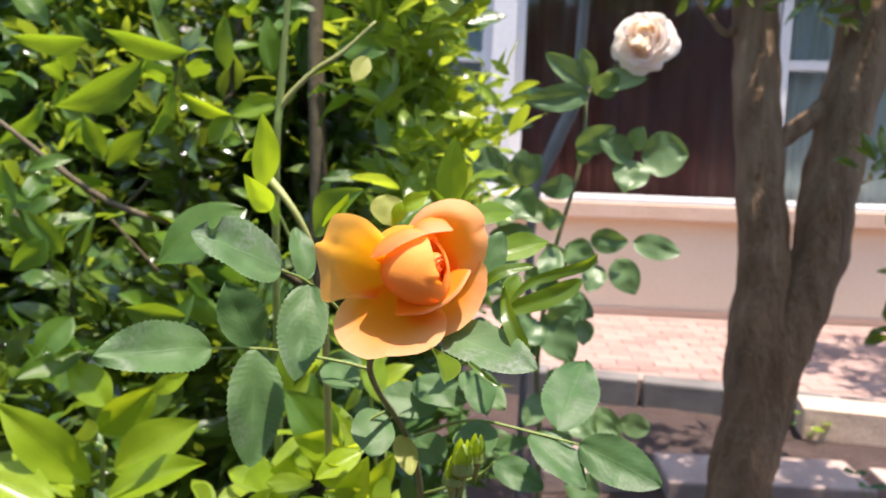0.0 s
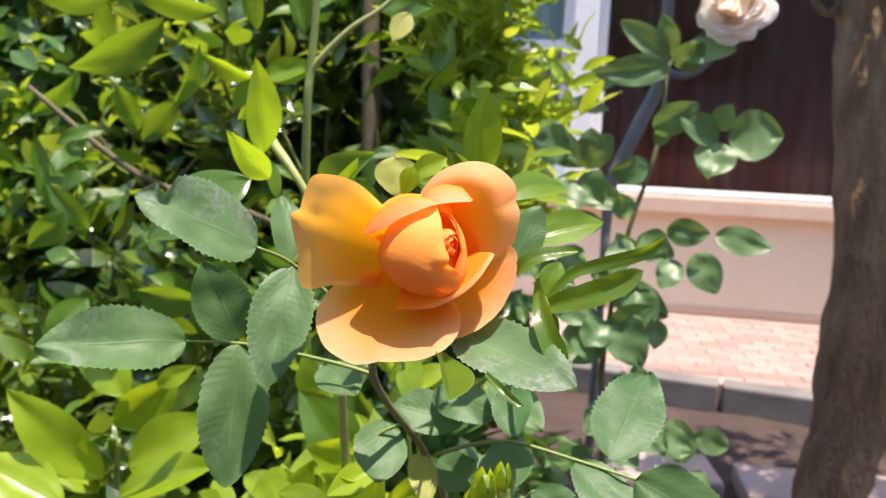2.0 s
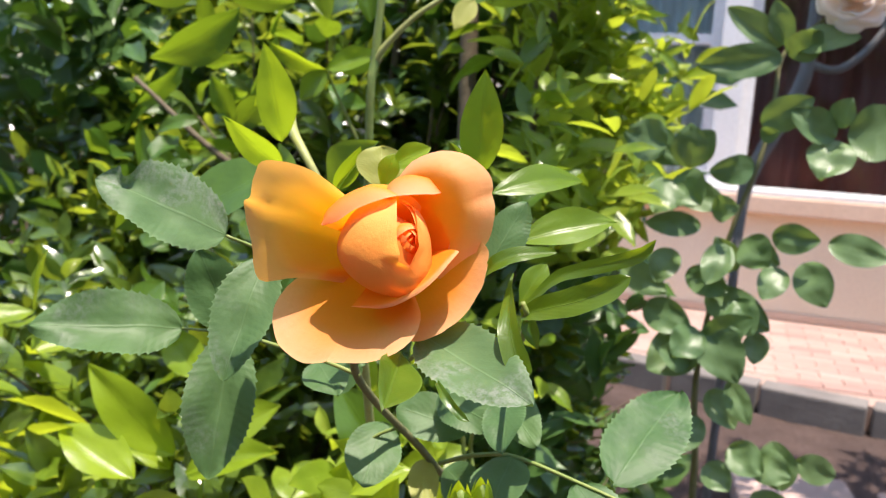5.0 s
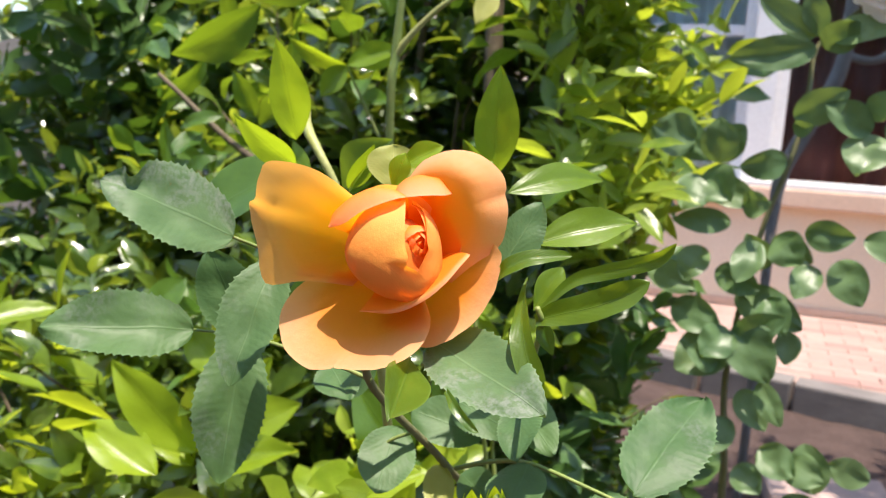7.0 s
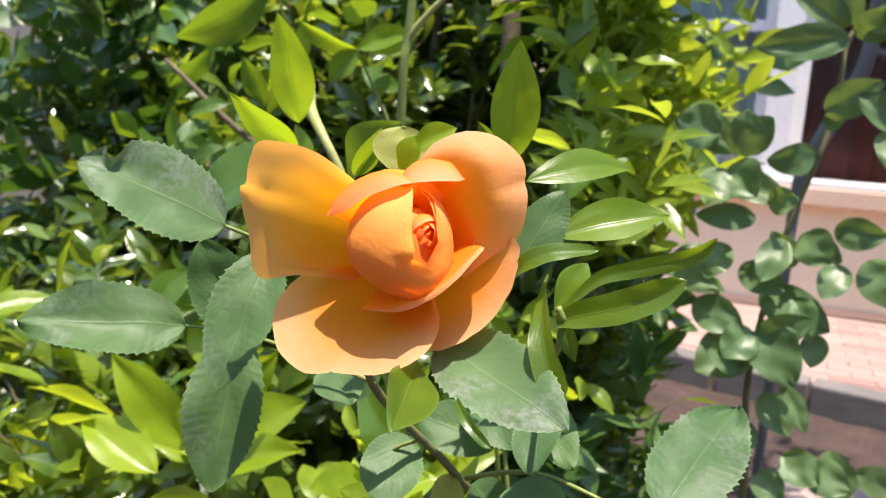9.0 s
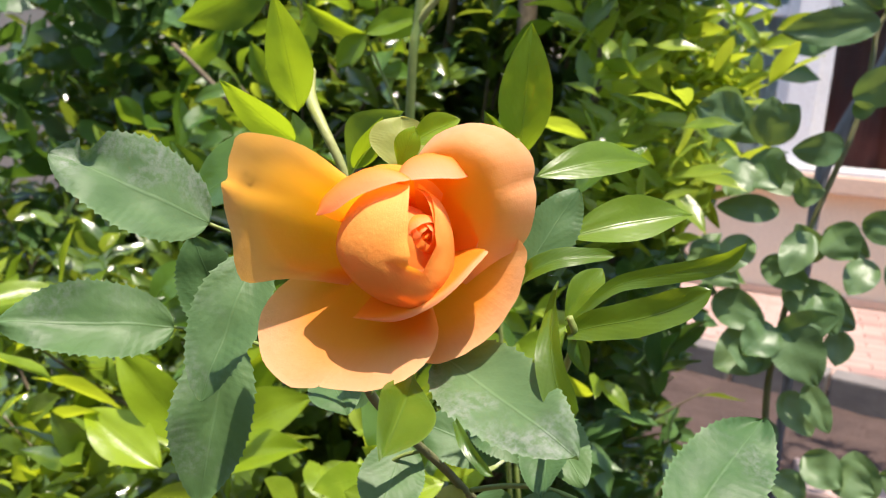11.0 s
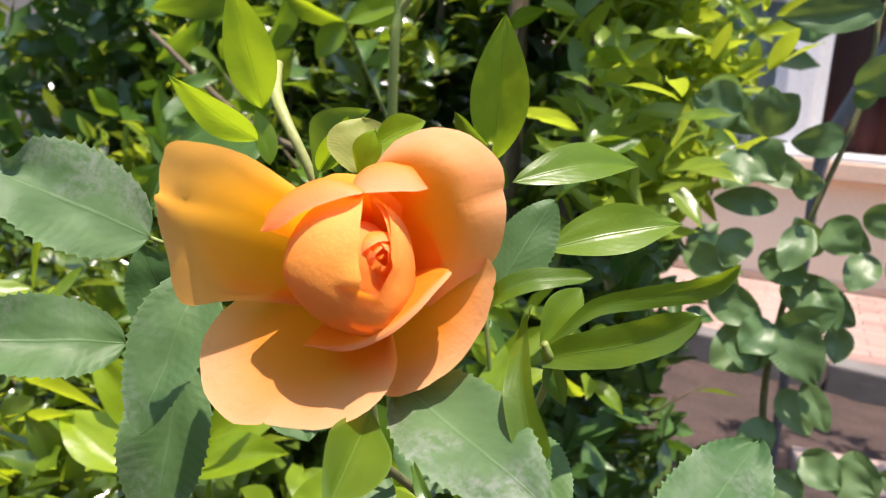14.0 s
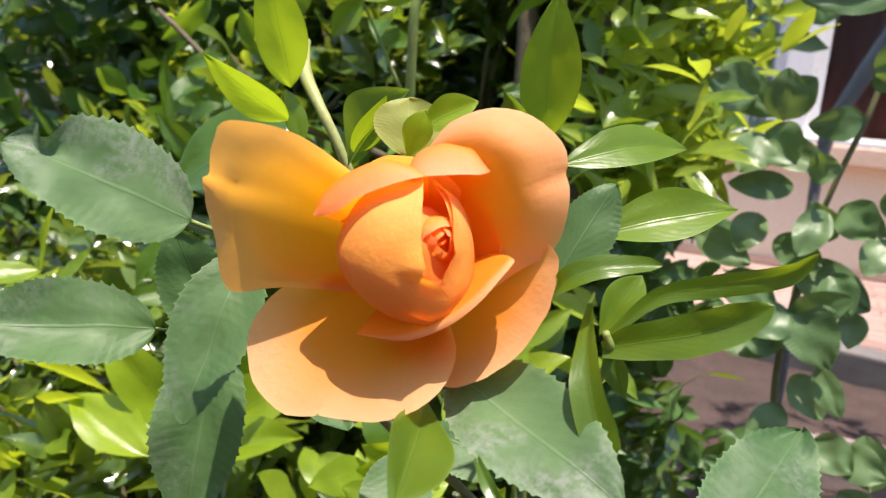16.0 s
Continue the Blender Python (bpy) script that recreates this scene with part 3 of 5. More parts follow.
petal(bloom, orange_mat, (-17.0, -0.9, -41.0), 9.0, [(-21.6, 11.4, -32.0), (-17.2, 22.5, -27.0), (-8.8, 30.8, -19.0), (4.1, 35.2, -14.0), (15.0, 33.6, -13.5), (23.4, 27.3, -15.0), (25.0, 22.0, -16.5), (24.6, 19.0, -17.5), (26.6, 14.0, -17.0), (25.8, 5.5, -20.0), (22.8, -1.9, -25.0), (13.7, -8.9, -29.0), (5.2, -16.2, -32.0)], -9.0, roll=20.0)
petal(bloom, orange_mat, (-13.8, -4.3, -41.0), 8.0, [(-5.0, 16.1, -30.0), (4.2, 12.2, -26.0), (9.4, 3.5, -25.5), (9.6, -5.8, -26.0), (2.7, -14.8, -29.0)], 5.0)
petal(bloom, orange_mat, (-21.7, -1.4, -43.0), 8.0, [(-40.1, 2.7, -31.0), (-35.1, 13.9, -27.0), (-26.5, 19.6, -24.0), (-17.8, 20.5, -23.0), (-10.1, 19.0, -25.0), (-5.4, 12.6, -29.0)], 4.0)
petal(bloom, orange_mat, (-22.0, -3.2, -39.0), 9.0, [(-37.2, 3.3, -8.0), (-34.3, 9.1, -7.0), (-27.8, 14.4, -6.0), (-19.6, 18.5, -6.0), (-12.0, 18.2, -7.0), (-6.8, 16.0, -9.0)], 5.0, lip=[(-35.4, 2.6, -5.0), (-28.4, 4.6, -2.0), (-21.8, 8.8, -0.5), (-15.2, 12.0, -1.0), (-9.5, 14.4, -3.0), (-6.5, 15.4, -6.0)])
petal(bloom, orange_mat, (-18.5, -2.9, -40.0), 8.0, [(-15.4, 15.3, -18.0), (-14.3, 20.0, -17.5), (-10.3, 23.3, -17.0), (-3.4, 24.5, -17.0), (2.2, 23.2, -19.0), (6.7, 18.7, -22.0)], 5.0, lip=[(-13.2, 14.6, -11.0), (-7.8, 15.4, -8.0), (-2.1, 16.2, -8.0), (2.8, 16.8, -10.5), (6.2, 17.1, -13.0), (7.1, 18.1, -19.5)])
petal(bloom, orange_mat, (-18.8, -6.6, -39.0), 9.0, [(-24.1, -28.0, -12.0), (-10.4, -25.6, -9.5), (0.9, -19.9, -8.0), (7.6, -14.2, -9.0), (11.9, -8.0, -12.5), (14.4, -4.0, -17.0), (13.9, -3.8, -22.0)], 10.0, lip=[(-23.6, -28.3, -11.0), (-8.6, -27.2, -7.5), (3.2, -21.5, -5.5), (10.4, -14.9, -6.5), (14.6, -8.4, -10.5), (16.5, -4.5, -15.0), (14.6, -4.0, -21.0)])
petal(bloom, bud_mat, (-13.9, -0.5, -35.0), 14.0, [(-18.0, 11.1, -21.0), (-14.5, 14.9, -19.0), (-9.2, 16.7, -18.0), (-4.5, 15.8, -19.0), (-1.0, 12.4, -21.0)], -3.0)
BULB = Vector((-10.0, -6.5, -15.0))
BUD_AT, BUD_TOP = Vector((-4.5, -1.5, -14.0)), Vector((0.8, 0.6, -4.8))


def bulb_petal(size, start, edge, mat, flare=0.05, curl=0.0, ns=34, nr=40):
    """A petal wrapped round the closed heart like a peel: from the back at angle start to its free edge, given as (latitude, angle) pairs."""
    lats, stops = zip(*edge)
    pts, uvs = [], []
    for j in range(nr + 1):
        lat = lats[0] + (lats[-1] - lats[0]) * j / nr
        stop = float(np.interp(lat, lats, stops))
        for i in range(ns + 1):
            k = i / ns
            a = radians(start + (stop - start) * k)
            b = radians(lat)
            f = size * (1 + flare * min(1.0, max(-0.2, (lat + 22) / 18)) * max(0.0, k - 0.80) ** 2 * 25 + 0.02 * noise.noise(Vector((a * 1.5, b * 1.5, start))))
            f += size * curl * math.exp(-((lat + 1) / 8) ** 2) * max(0.0, k - 0.82) ** 2 * 30
            wide = 22.0 if math.sin(a) < 0 else 16.0
            shear = Vector((5.5 * max(0.0, -math.sin(b)) ** 1.6, 0, 0))     # the heart tapers to one side below
            pts.append((BULB + shear + Vector((wide * math.cos(b) ** 0.9 * math.sin(a), (17.0 if b < 0 else 21.5) * math.sin(b), 18.0 * math.cos(b) ** (0.8 if b < 0 else 1.1) * math.cos(a))) * f) * 0.001)
            uvs.append((k, 0.50 + 0.42 * j / nr))
    return part("petal", grid_mesh(bmesh.new(), pts, uvs, ns, nr), mat, bloom, "", ROSE)


bulb_petal(1.0, -135, ((-86, 75), (-62, 70), (-43, 60), (-30, 55), (-19, 48), (-10, 36), (-6, 26), (-2, 29), (2, 30), (8, 27), (23, 25), (40, 24), (54, 23), (80, 18)), bud_mat, 0.06, 0.16)
bulb_petal(0.95, 135, ((-86, 30), (-60, 34), (-42, 38), (-30, 40), (-19, 43), (-8, 48), (3, 55), (10, 60), (16, 57), (28, 58), (44, 62), (60, 66), (80, 70)), bud_mat, 0.06)
bulb_petal(0.985, -135, ((-86, 72), (-60, 66), (-43, 57), (-30, 51), (-19, 43), (-10, 32), (-6, 23), (8, 24), (30, 22), (54, 21), (80, 16)), heart_mat, 0.0)
bulb_petal(0.935, 135, ((-86, 34), (-60, 38), (-42, 42), (-30, 44), (-19, 46), (-8, 50), (3, 57), (10, 62), (28, 60), (60, 60), (80, 60)), heart_mat, 0.0)
# next two: hidden closed shells, added to stop sun glowing through the heart
bulb_petal(0.89, -180, ((-88, 180), (-14, 180)), heart_mat, 0.0)
bulb_petal(0.80, 0, ((-88, 360), (-20, 360)), heart_mat, 0.0)
bulb_petal(0.66, -180, ((-88, 180), (88, 180)), heart_mat, 0.0)


def bud_wrap(a0, a1, swell, top, lean, mat, ns=22, nr=18):
    """A petal wrapped round the closed heart: from angle a0 to a1, swell times its full width, up to top of its height."""
    axis = (BUD_TOP - BUD_AT)
    tall = axis.length * 1.25
    z = axis.normalized()
    xa = (Vector((1, 0, 0)) - z * z.x).normalized()
    ya = z.cross(xa)
    pts, uvs = [], []
    for j in range(nr + 1):
        for i in range(ns + 1):
            s = i / ns
            crest = top * (1 - 0.22 * abs(2 * s - 1) ** 3 + lean * (s - 0.5))
            h = crest * j / nr
            a = radians(a0 + (a1 - a0) * s)
            r = 17.5 * swell * math.sin(math.pi * min(0.16 + 0.80 * h, 0.97)) ** 0.85
            r += 0.5 * noise.noise(Vector((s * 3, h * 3, a0)))
            p = BUD_AT + z * (tall * h - 3) + xa * r * math.cos(a) + ya * r * 1.08 * math.sin(a)
            pts.append(p * 0.001)
            uvs.append((s, j / nr))
    return part("petal", grid_mesh(bmesh.new(), pts, uvs, ns, nr), mat, bloom, "", ROSE)


for k, (swell, top) in enumerate(((0.37, 0.88), (0.31, 0.92), (0.25, 0.94), (0.18, 0.96), (0.11, 0.96))):
    bud_wrap(137 * k + 20, 137 * k + 190, swell, top, 0.12 * (-1) ** k, heart_mat)

stem = part("stem", tube(bmesh.new(), [(-0.0205, 0.4606, 1.1599), (-0.0308, 0.4644, 1.1419), (-0.0394, 0.4731, 1.1223), (-0.0362, 0.4953, 1.0981), (-0.0191, 0.5402, 1.0535), (-0.0095, 0.5937, 0.9975), (-0.0055, 0.6048, 0.9153), (0.0151, 0.6627, 0.4837), (0.0397, 0.7318, -0.0300)], [0.0024, 0.0022, 0.0019, 0.0020, 0.0024, 0.0030, 0.006], 10, 6, 0.12, 1.0), vine_stem_mat, rose)
leaf_stalk_1 = part("leaf_stalk", tube(bmesh.new(), [(-0.0379, 0.4774, 1.1159), (-0.0590, 0.4800, 1.1198), (-0.0946, 0.4856, 1.1234), (-0.1128, 0.4888, 1.1238), (-0.1395, 0.4868, 1.1234)], [0.0011, 0.001, 0.0009, 0.0008, 0.0006], 8, 6, 0.08, 1.0), stem_mat, rose)
leaf(leaf_stalk_1, rose_leaf_mat, "rose", (-0.1388, 0.4868, 1.1234), (-0.1925, 0.4422, 1.1275), 0.0409, (0.6950, -0.6754, 0.7858), 0.32, 0.25, 0.06, name="leaflet")
leaf(leaf_stalk_1, rose_leaf_mat, "rose", (-0.1121, 0.4887, 1.1235), (-0.1101, 0.4673, 1.0555), 0.0398, (0.4492, -0.8906, 0.6412), 0.34, 0.30, 0.06, name="leaflet")
leaf(leaf_stalk_1, rose_leaf_mat, "rose", (-0.1126, 0.4909, 1.1251), (-0.1296, 0.4859, 1.1659), 0.0326, (0.2644, -0.9850, 0.2984), 0.20, 0.20, 0.06, name="leaflet")
leaf(leaf_stalk_1, rose_leaf_mat, "rose", (-0.0731, 0.4502, 1.1722), (-0.0753, 0.4201, 1.1243), 0.0306, (0.2166, -0.8436, 0.8742), 0.24, 0.30, 0.06, name="leaflet")
leaf_stalk_2 = part("leaf_stalk", tube(bmesh.new(), [(-0.0377, 0.4731, 1.1223), (-0.0545, 0.4666, 1.1508), (-0.0738, 0.4503, 1.1731), (-0.0870, 0.4393, 1.1814)], [0.001, 0.001, 0.0009, 0.0007], 8, 6, 0.08, 1.0), stem_mat, rose)
leaf(leaf_stalk_2, mildew_leaf_mat, "rose", (-0.0870, 0.4393, 1.1814), (-0.1267, 0.4080, 1.2039), 0.0400, (0.7951, -0.6231, 0.7086), 0.20, 0.30, 0.05, notch=0.62, name="leaflet")
leaf(leaf_stalk_2, rose_leaf_mat, "rose", (-0.0753, 0.4514, 1.1738), (-0.0847, 0.4681, 1.2025), 0.0186, (0.5625, -0.6916, 0.9048), 0.20, 0.30, 0.06, name="leaflet")
leaf_stalk_3 = part("leaf_stalk", tube(bmesh.new(), [(-0.0094, 0.4640, 1.1313), (0.0032, 0.4526, 1.1454), (0.0104, 0.4462, 1.1505)], [0.001, 0.0009, 0.0008], 8, 6, 0.08, 1.0), stem_mat, rose)
leaf(leaf_stalk_3, mildew_leaf_mat, "rose", (0.0020, 0.4380, 1.1496), (0.0536, 0.4110, 1.1368), 0.0338, (-0.1342, -0.7450, 0.9746), 0.18, 0.25, 0.07, name="leaflet")
blade(leaf_stalk_3, shrub_leaf_mat, [(0.0175, 0.4120, 1.1400), (0.0235, 0.4055, 1.1365), (0.0295, 0.4025, 1.1325), (0.0330, 0.4015, 1.1312)], 0.0042, ((-0.3, -0.8, 0.5), (0.4, -0.9, 0.0)), 0.5, ((0, 0.5), (0.3, 1), (0.7, 0.8), (1, 0)), 0.1, "leaflet", "curled torn leaf tip")
leaf(leaf_stalk_3, rose_leaf_mat, "rose", (0.0235, 0.4523, 1.1766), (0.0362, 0.4658, 1.2043), 0.0190, (0.5657, -0.8613, 0.5532), 0.12, 0.20, 0.06, name="leaflet")
leaf(leaf_stalk_3, shoot_leaf_mat, "spoon", (-0.0030, 0.4303, 1.1439), (0.0051, 0.3889, 1.1351), 0.0205, (0.5411, -0.1376, 0.7665), 0.50, 0.30, 0.06, name="leaflet")
leaf_stalk_4 = part("leaf_stalk", tube(bmesh.new(), [(-0.0131, 0.5400, 1.0522), (0.0087, 0.5265, 1.0658), (0.0310, 0.5171, 1.0726), (0.0638, 0.5066, 1.0697), (0.0946, 0.4959, 1.0660)], [0.0013, 0.0012, 0.0011, 0.0009, 0.0007], 8, 6, 0.08, 1.0), stem_mat, rose)
leaf(leaf_stalk_4, rose_leaf_mat, "rose", (0.0935, 0.4959, 1.0664), (0.1403, 0.4687, 1.0515), 0.0342, (-0.3136, -0.8658, 0.6316), 0.20, 0.30, 0.06, name="leaflet")
leaf(leaf_stalk_4, rose_leaf_mat, "rose", (0.0803, 0.5067, 1.0714), (0.1082, 0.5706, 1.1006), 0.0417, (0.1393, -0.4287, 1.2526), 0.12, 0.25, 0.06, name="leaflet")
leaf(leaf_stalk_4, rose_leaf_mat, "rose", (0.0631, 0.5064, 1.0686), (0.0956, 0.4781, 1.0444), 0.0309, (0.0935, -0.6549, 1.1057), 0.15, 0.30, 0.06, name="leaflet")
leaf(leaf_stalk_4, rose_leaf_mat, "round", (0.0302, 0.5171, 1.0726), (0.0261, 0.4899, 1.0559), 0.0312, (-0.2067, -0.4629, 1.1817), 0.15, 0.30, 0.06, name="leaflet")
leaf_stalk_5 = part("leaf_stalk", tube(bmesh.new(), [(-0.0079, 0.6019, 0.9825), (0.0154, 0.5740, 1.0023), (0.0355, 0.5655, 1.0154), (0.0452, 0.5570, 1.0286)], [0.0012, 0.0011, 0.001, 0.0008], 8, 6, 0.08, 1.0), stem_mat, rose)
leaf(leaf_stalk_5, rose_leaf_mat, "rose", (0.0444, 0.5570, 1.0285), (0.0794, 0.5450, 1.0146), 0.0258, (-0.0487, -0.9046, 0.7496), 0.12, 0.30, 0.06, name="leaflet")
leaf(leaf_stalk_5, rose_leaf_mat, "rose", (0.0272, 0.5064, 1.1082), (0.0324, 0.4740, 1.0907), 0.0234, (-0.4287, -0.4675, 1.0584), 0.15, 0.20, 0.06, name="leaflet")
leaf_stalk_6 = part("leaf_stalk", tube(bmesh.new(), [(-0.0290, 0.5132, 1.0795), (-0.0400, 0.5125, 1.0736), (-0.0471, 0.5116, 1.0660)], [0.001, 0.0009, 0.0008], 8, 6, 0.08, 1.0), stem_mat, rose)
leaf(leaf_stalk_6, rose_leaf_mat, "round", (-0.0409, 0.5230, 1.0770), (-0.0383, 0.4901, 1.0554), 0.0299, (0.3138, -0.5247, 1.1740), 0.12, 0.30, 0.06, name="leaflet")
leaf(leaf_stalk_6, rose_leaf_mat, "round", (0.0026, 0.5327, 1.0754), (-0.0374, 0.5337, 1.0824), 0.0282, (0.1586, -0.8841, 0.8136), 0.12, 0.30, 0.06, name="leaflet")
leaf(leaf_stalk_6, rose_leaf_mat, "round", (-0.0125, 0.5492, 1.0455), (0.0097, 0.5333, 1.0393), 0.0240, (-0.3753, -0.8010, 0.7140), 0.12, 0.30, 0.06, name="leaflet")
leaf(leaf_stalk_6, rose_leaf_mat, "rose", (-0.0477, 0.5071, 1.1110), (-0.0758, 0.5159, 1.1000), 0.0267, (-0.1532, -0.9595, 0.2264), 0.12, 0.30, 0.06, name="leaflet")
leaf(leaf_stalk_6, pale_leaf_mat, "rose", (-0.0230, 0.5401, 1.0526), (-0.0136, 0.5175, 1.0329), 0.0180, (0.1356, -0.6190, 0.7736), 0.12, 0.30, 0.06, name="leaflet")
leaf(leaf_stalk_6, rose_leaf_mat, "rose", (-0.0689, 0.4973, 1.1130), (-0.0473, 0.4761, 1.1052), 0.0246, (-0.1564, -0.5517, 1.1437), 0.12, 0.20, 0.06, name="leaflet")
leaf(leaf_stalk_6, rose_leaf_mat, "rose", (0.0182, 0.5259, 1.1027), (0.0448, 0.4939, 1.0892), 0.0247, (-0.2408, -0.5913, 1.0809), 0.12, 0.20, 0.06, name="leaflet")
leaf(leaf_stalk_6, rose_leaf_mat, "rose", (-0.0151, 0.5348, 1.0919), (0.0225, 0.5187, 1.0850), 0.0262, (-0.1691, -0.8341, 0.8316), 0.12, 0.20, 0.06, name="leaflet")


def bud(parent, at, size):
    """A closed green rose bud with five pointed sepals."""
    bm = bmesh.new()
    tube(bm, [(0, 0, -0.02), (0, 0, 0.0), (0, 0, 0.006), (0, 0, 0.014), (0.001, 0, 0.026)], [0.0016, 0.0045, 0.0095, 0.0078, 0.0010], 12, 4, 0.1, at[0] * 50)
    m = Matrix.Translation(at) @ pose(0, 0, 0, 12, -10, 40) @ Matrix.Scale(size, 4)
    made = part("bud", bm, stem_mat, parent, "closed green rose bud", m)
    for k in range(5):
        a = 2 * math.pi * k / 5
        leaf(made, young_leaf_mat, "long", tuple(m @ Vector((0.0075 * math.cos(a), 0.0075 * math.sin(a), 0.001))), tuple(m @ Vector((0.004 * math.cos(a), 0.004 * math.sin(a), 0.030))), 0.010 * size, tuple(m.to_3x3() @ Vector((-math.cos(a), -math.sin(a), 0.2))), 0.3, -0.5, 0.0, name="sepal")


bud(rose, (0.0177, 0.4648, 1.0560), 0.85)
bud(rose, (0.0264, 0.4685, 1.0619), 0.70)
bud(rose, (0.0125, 0.4668, 1.0479), 0.70)

# ---------------------------------------------------------------- shrub: shoots beside the rose
SHRUB_LABEL = "glossy evergreen shrub shoot with fresh lime-green leaves"
shoot_a = thing("shrub_shoot", tuple(ROSE.translation + Vector((-0.1, 0.15, -ROSE.translation.z))), SHRUB_LABEL, "shrub", "shrub shoots")
shoot_b = thing("shrub_shoot", tuple(ROSE.translation + Vector((0.08, 0.15, -ROSE.translation.z))), SHRUB_LABEL, "shrub", "shrub shoots")
shoot_c = thing("shrub_shoot", tuple(ROSE.translation + Vector((0.14, 0.13, -ROSE.translation.z))), SHRUB_LABEL, "shrub", "shrub shoots")
shoot_stem_1 = part("shoot_stem", tube(bmesh.new(), [(-0.1322, 0.5868, 1.2392), (-0.1290, 0.5800, 1.2350), (-0.1205, 0.5665, 1.2255), (-0.1071, 0.5551, 1.2130), (-0.0966, 0.5532, 1.1982), (-0.0899, 0.5563, 1.1827), (-0.0827, 0.5733, 1.1567), (-0.0840, 0.6114, 1.0625), (-0.0913, 0.8116, 0.5683), (-0.1000, 1.0500, -0.0200)], [0.0026, 0.0031, 0.0033, 0.0025, 0.0022, 0.0022, 0.0024, 0.003, 0.004, 0.005], 10, 6, 0.10, 1.0), pale_stem_mat, shoot_a)
leaf(shoot_stem_1, fresh_leaf_mat, "long", (-0.1156, 0.5441, 1.2052), (-0.1203, 0.4899, 1.2316), 0.0170, (0.6428, -0.3798, -0.6653), 0.25, 0.40, 0.03)
leaf(shoot_stem_1, fresh_leaf_mat, "long", (-0.1241, 0.5608, 1.2183), (-0.1178, 0.5239, 1.2707), 0.0240, (0.6935, -0.5465, -0.4695), 0.25, 0.30, 0.03)
leaf(shoot_stem_1, fresh_leaf_mat, "spoon", (-0.1357, 0.5481, 1.2375), (-0.1263, 0.5493, 1.2472), 0.0080, (0.4499, -0.8270, -0.3371), 0.20, 0.80, 0.03)
leaf(shoot_stem_1, fresh_leaf_mat, "long", (-0.1123, 0.5498, 1.1942), (-0.1200, 0.5488, 1.2186), 0.0128, (0.8234, -0.5149, 0.2385), 0.30, 0.30, 0.03)
leaf(shoot_stem_1, shrub_leaf_mat, "long", (-0.0849, 0.5421, 1.1897), (-0.0500, 0.5209, 1.2236), 0.0337, (-0.6489, -0.7314, 0.2098), 0.50, 0.40, 0.04)
leaf(shoot_stem_1, fresh_leaf_mat, "long", (-0.0780, 0.5327, 1.1961), (-0.0596, 0.5206, 1.2207), 0.0127, (0.3621, -0.6987, -0.6169), 0.30, 0.30, 0.03)
leaf(shoot_stem_1, pale_leaf_mat, "round", (-0.0300, 0.4720, 1.2045), (-0.0335, 0.4790, 1.2225), 0.0235, (0.3381, -0.7936, 0.5058), 0.20, 0.30, 0.06)
leaf(shoot_stem_1, young_leaf_mat, "spoon", (-0.0275, 0.4660, 1.2045), (-0.0225, 0.4659, 1.2200), 0.0098, (0.2246, -0.9711, -0.0811), 0.30, 0.40, 0.05)
leaf(shoot_stem_1, young_leaf_mat, "spoon", (-0.0266, 0.4691, 1.2126), (-0.0077, 0.4703, 1.2235), 0.0116, (-0.1060, -0.9501, 0.2933), 0.35, 0.50, 0.05)
shoot_stem_2 = part("shoot_stem", tube(bmesh.new(), [(0.0082, 0.4896, 1.2172), (0.0052, 0.4986, 1.2086), (0.0009, 0.5267, 1.1908), (-0.0234, 0.6128, 1.1525), (-0.0698, 0.7667, 1.0913), (-0.0642, 0.7893, 1.0024), (-0.0349, 0.9083, 0.5356), (0.0000, 1.0500, -0.0200)], [0.0009, 0.0012, 0.0015, 0.0019, 0.0025], 8, 6, 0.08, 1.0), stem_mat, shoot_b)
leaf(shoot_stem_2, fresh_leaf_mat, "long", (0.0039, 0.5108, 1.2094), (0.0067, 0.5009, 1.2596), 0.0218, (0.3151, -0.9274, -0.2018), 0.20, 0.25, 0.03)
leaf(shoot_stem_2, shrub_leaf_mat, "long", (0.0051, 0.4994, 1.2146), (-0.0072, 0.4959, 1.2267), 0.0106, (-0.2096, -0.8617, -0.4621), 0.50, 0.40, 0.05)
leaf(shoot_stem_2, fresh_leaf_mat, "long", (0.0285, 0.4954, 1.1831), (0.0703, 0.5167, 1.1940), 0.0215, (0.2336, -0.7653, 0.5999), 0.45, 0.45, 0.05)
leaf(shoot_stem_2, fresh_leaf_mat, "long", (0.0117, 0.5080, 1.2028), (0.0500, 0.5489, 1.2095), 0.0179, (0.4750, -0.5562, 0.6819), 0.30, 0.80, 0.03)
blade(shoot_stem_2, shoot_leaf_mat, [(0.0245, 0.4460, 1.1725), (0.0290, 0.4390, 1.1800), (0.0370, 0.4400, 1.1850), (0.0450, 0.4425, 1.1866), (0.0532, 0.4440, 1.1877)], 0.0075, ((-0.2, -0.75, 0.65), (0.0, -0.8, 0.6)), 0.3, ((0, 0.3), (0.3, 1), (0.6, 0.95), (0.9, 0.5), (1, 0)), 0.04)
shoot_stem_3 = part("shoot_stem", tube(bmesh.new(), [(0.0398, 0.4528, 1.1648), (0.0414, 0.4569, 1.1567), (0.0321, 0.4890, 1.1311), (0.0016, 0.6027, 1.0715), (-0.0478, 0.7725, 0.9750), (-0.0424, 0.7907, 0.8954), (-0.0139, 0.8862, 0.4775), (0.0200, 1.0000, -0.0200)], [0.0011, 0.0014, 0.0017, 0.0025], 8, 6, 0.08, 1.0), stem_mat, shoot_c)
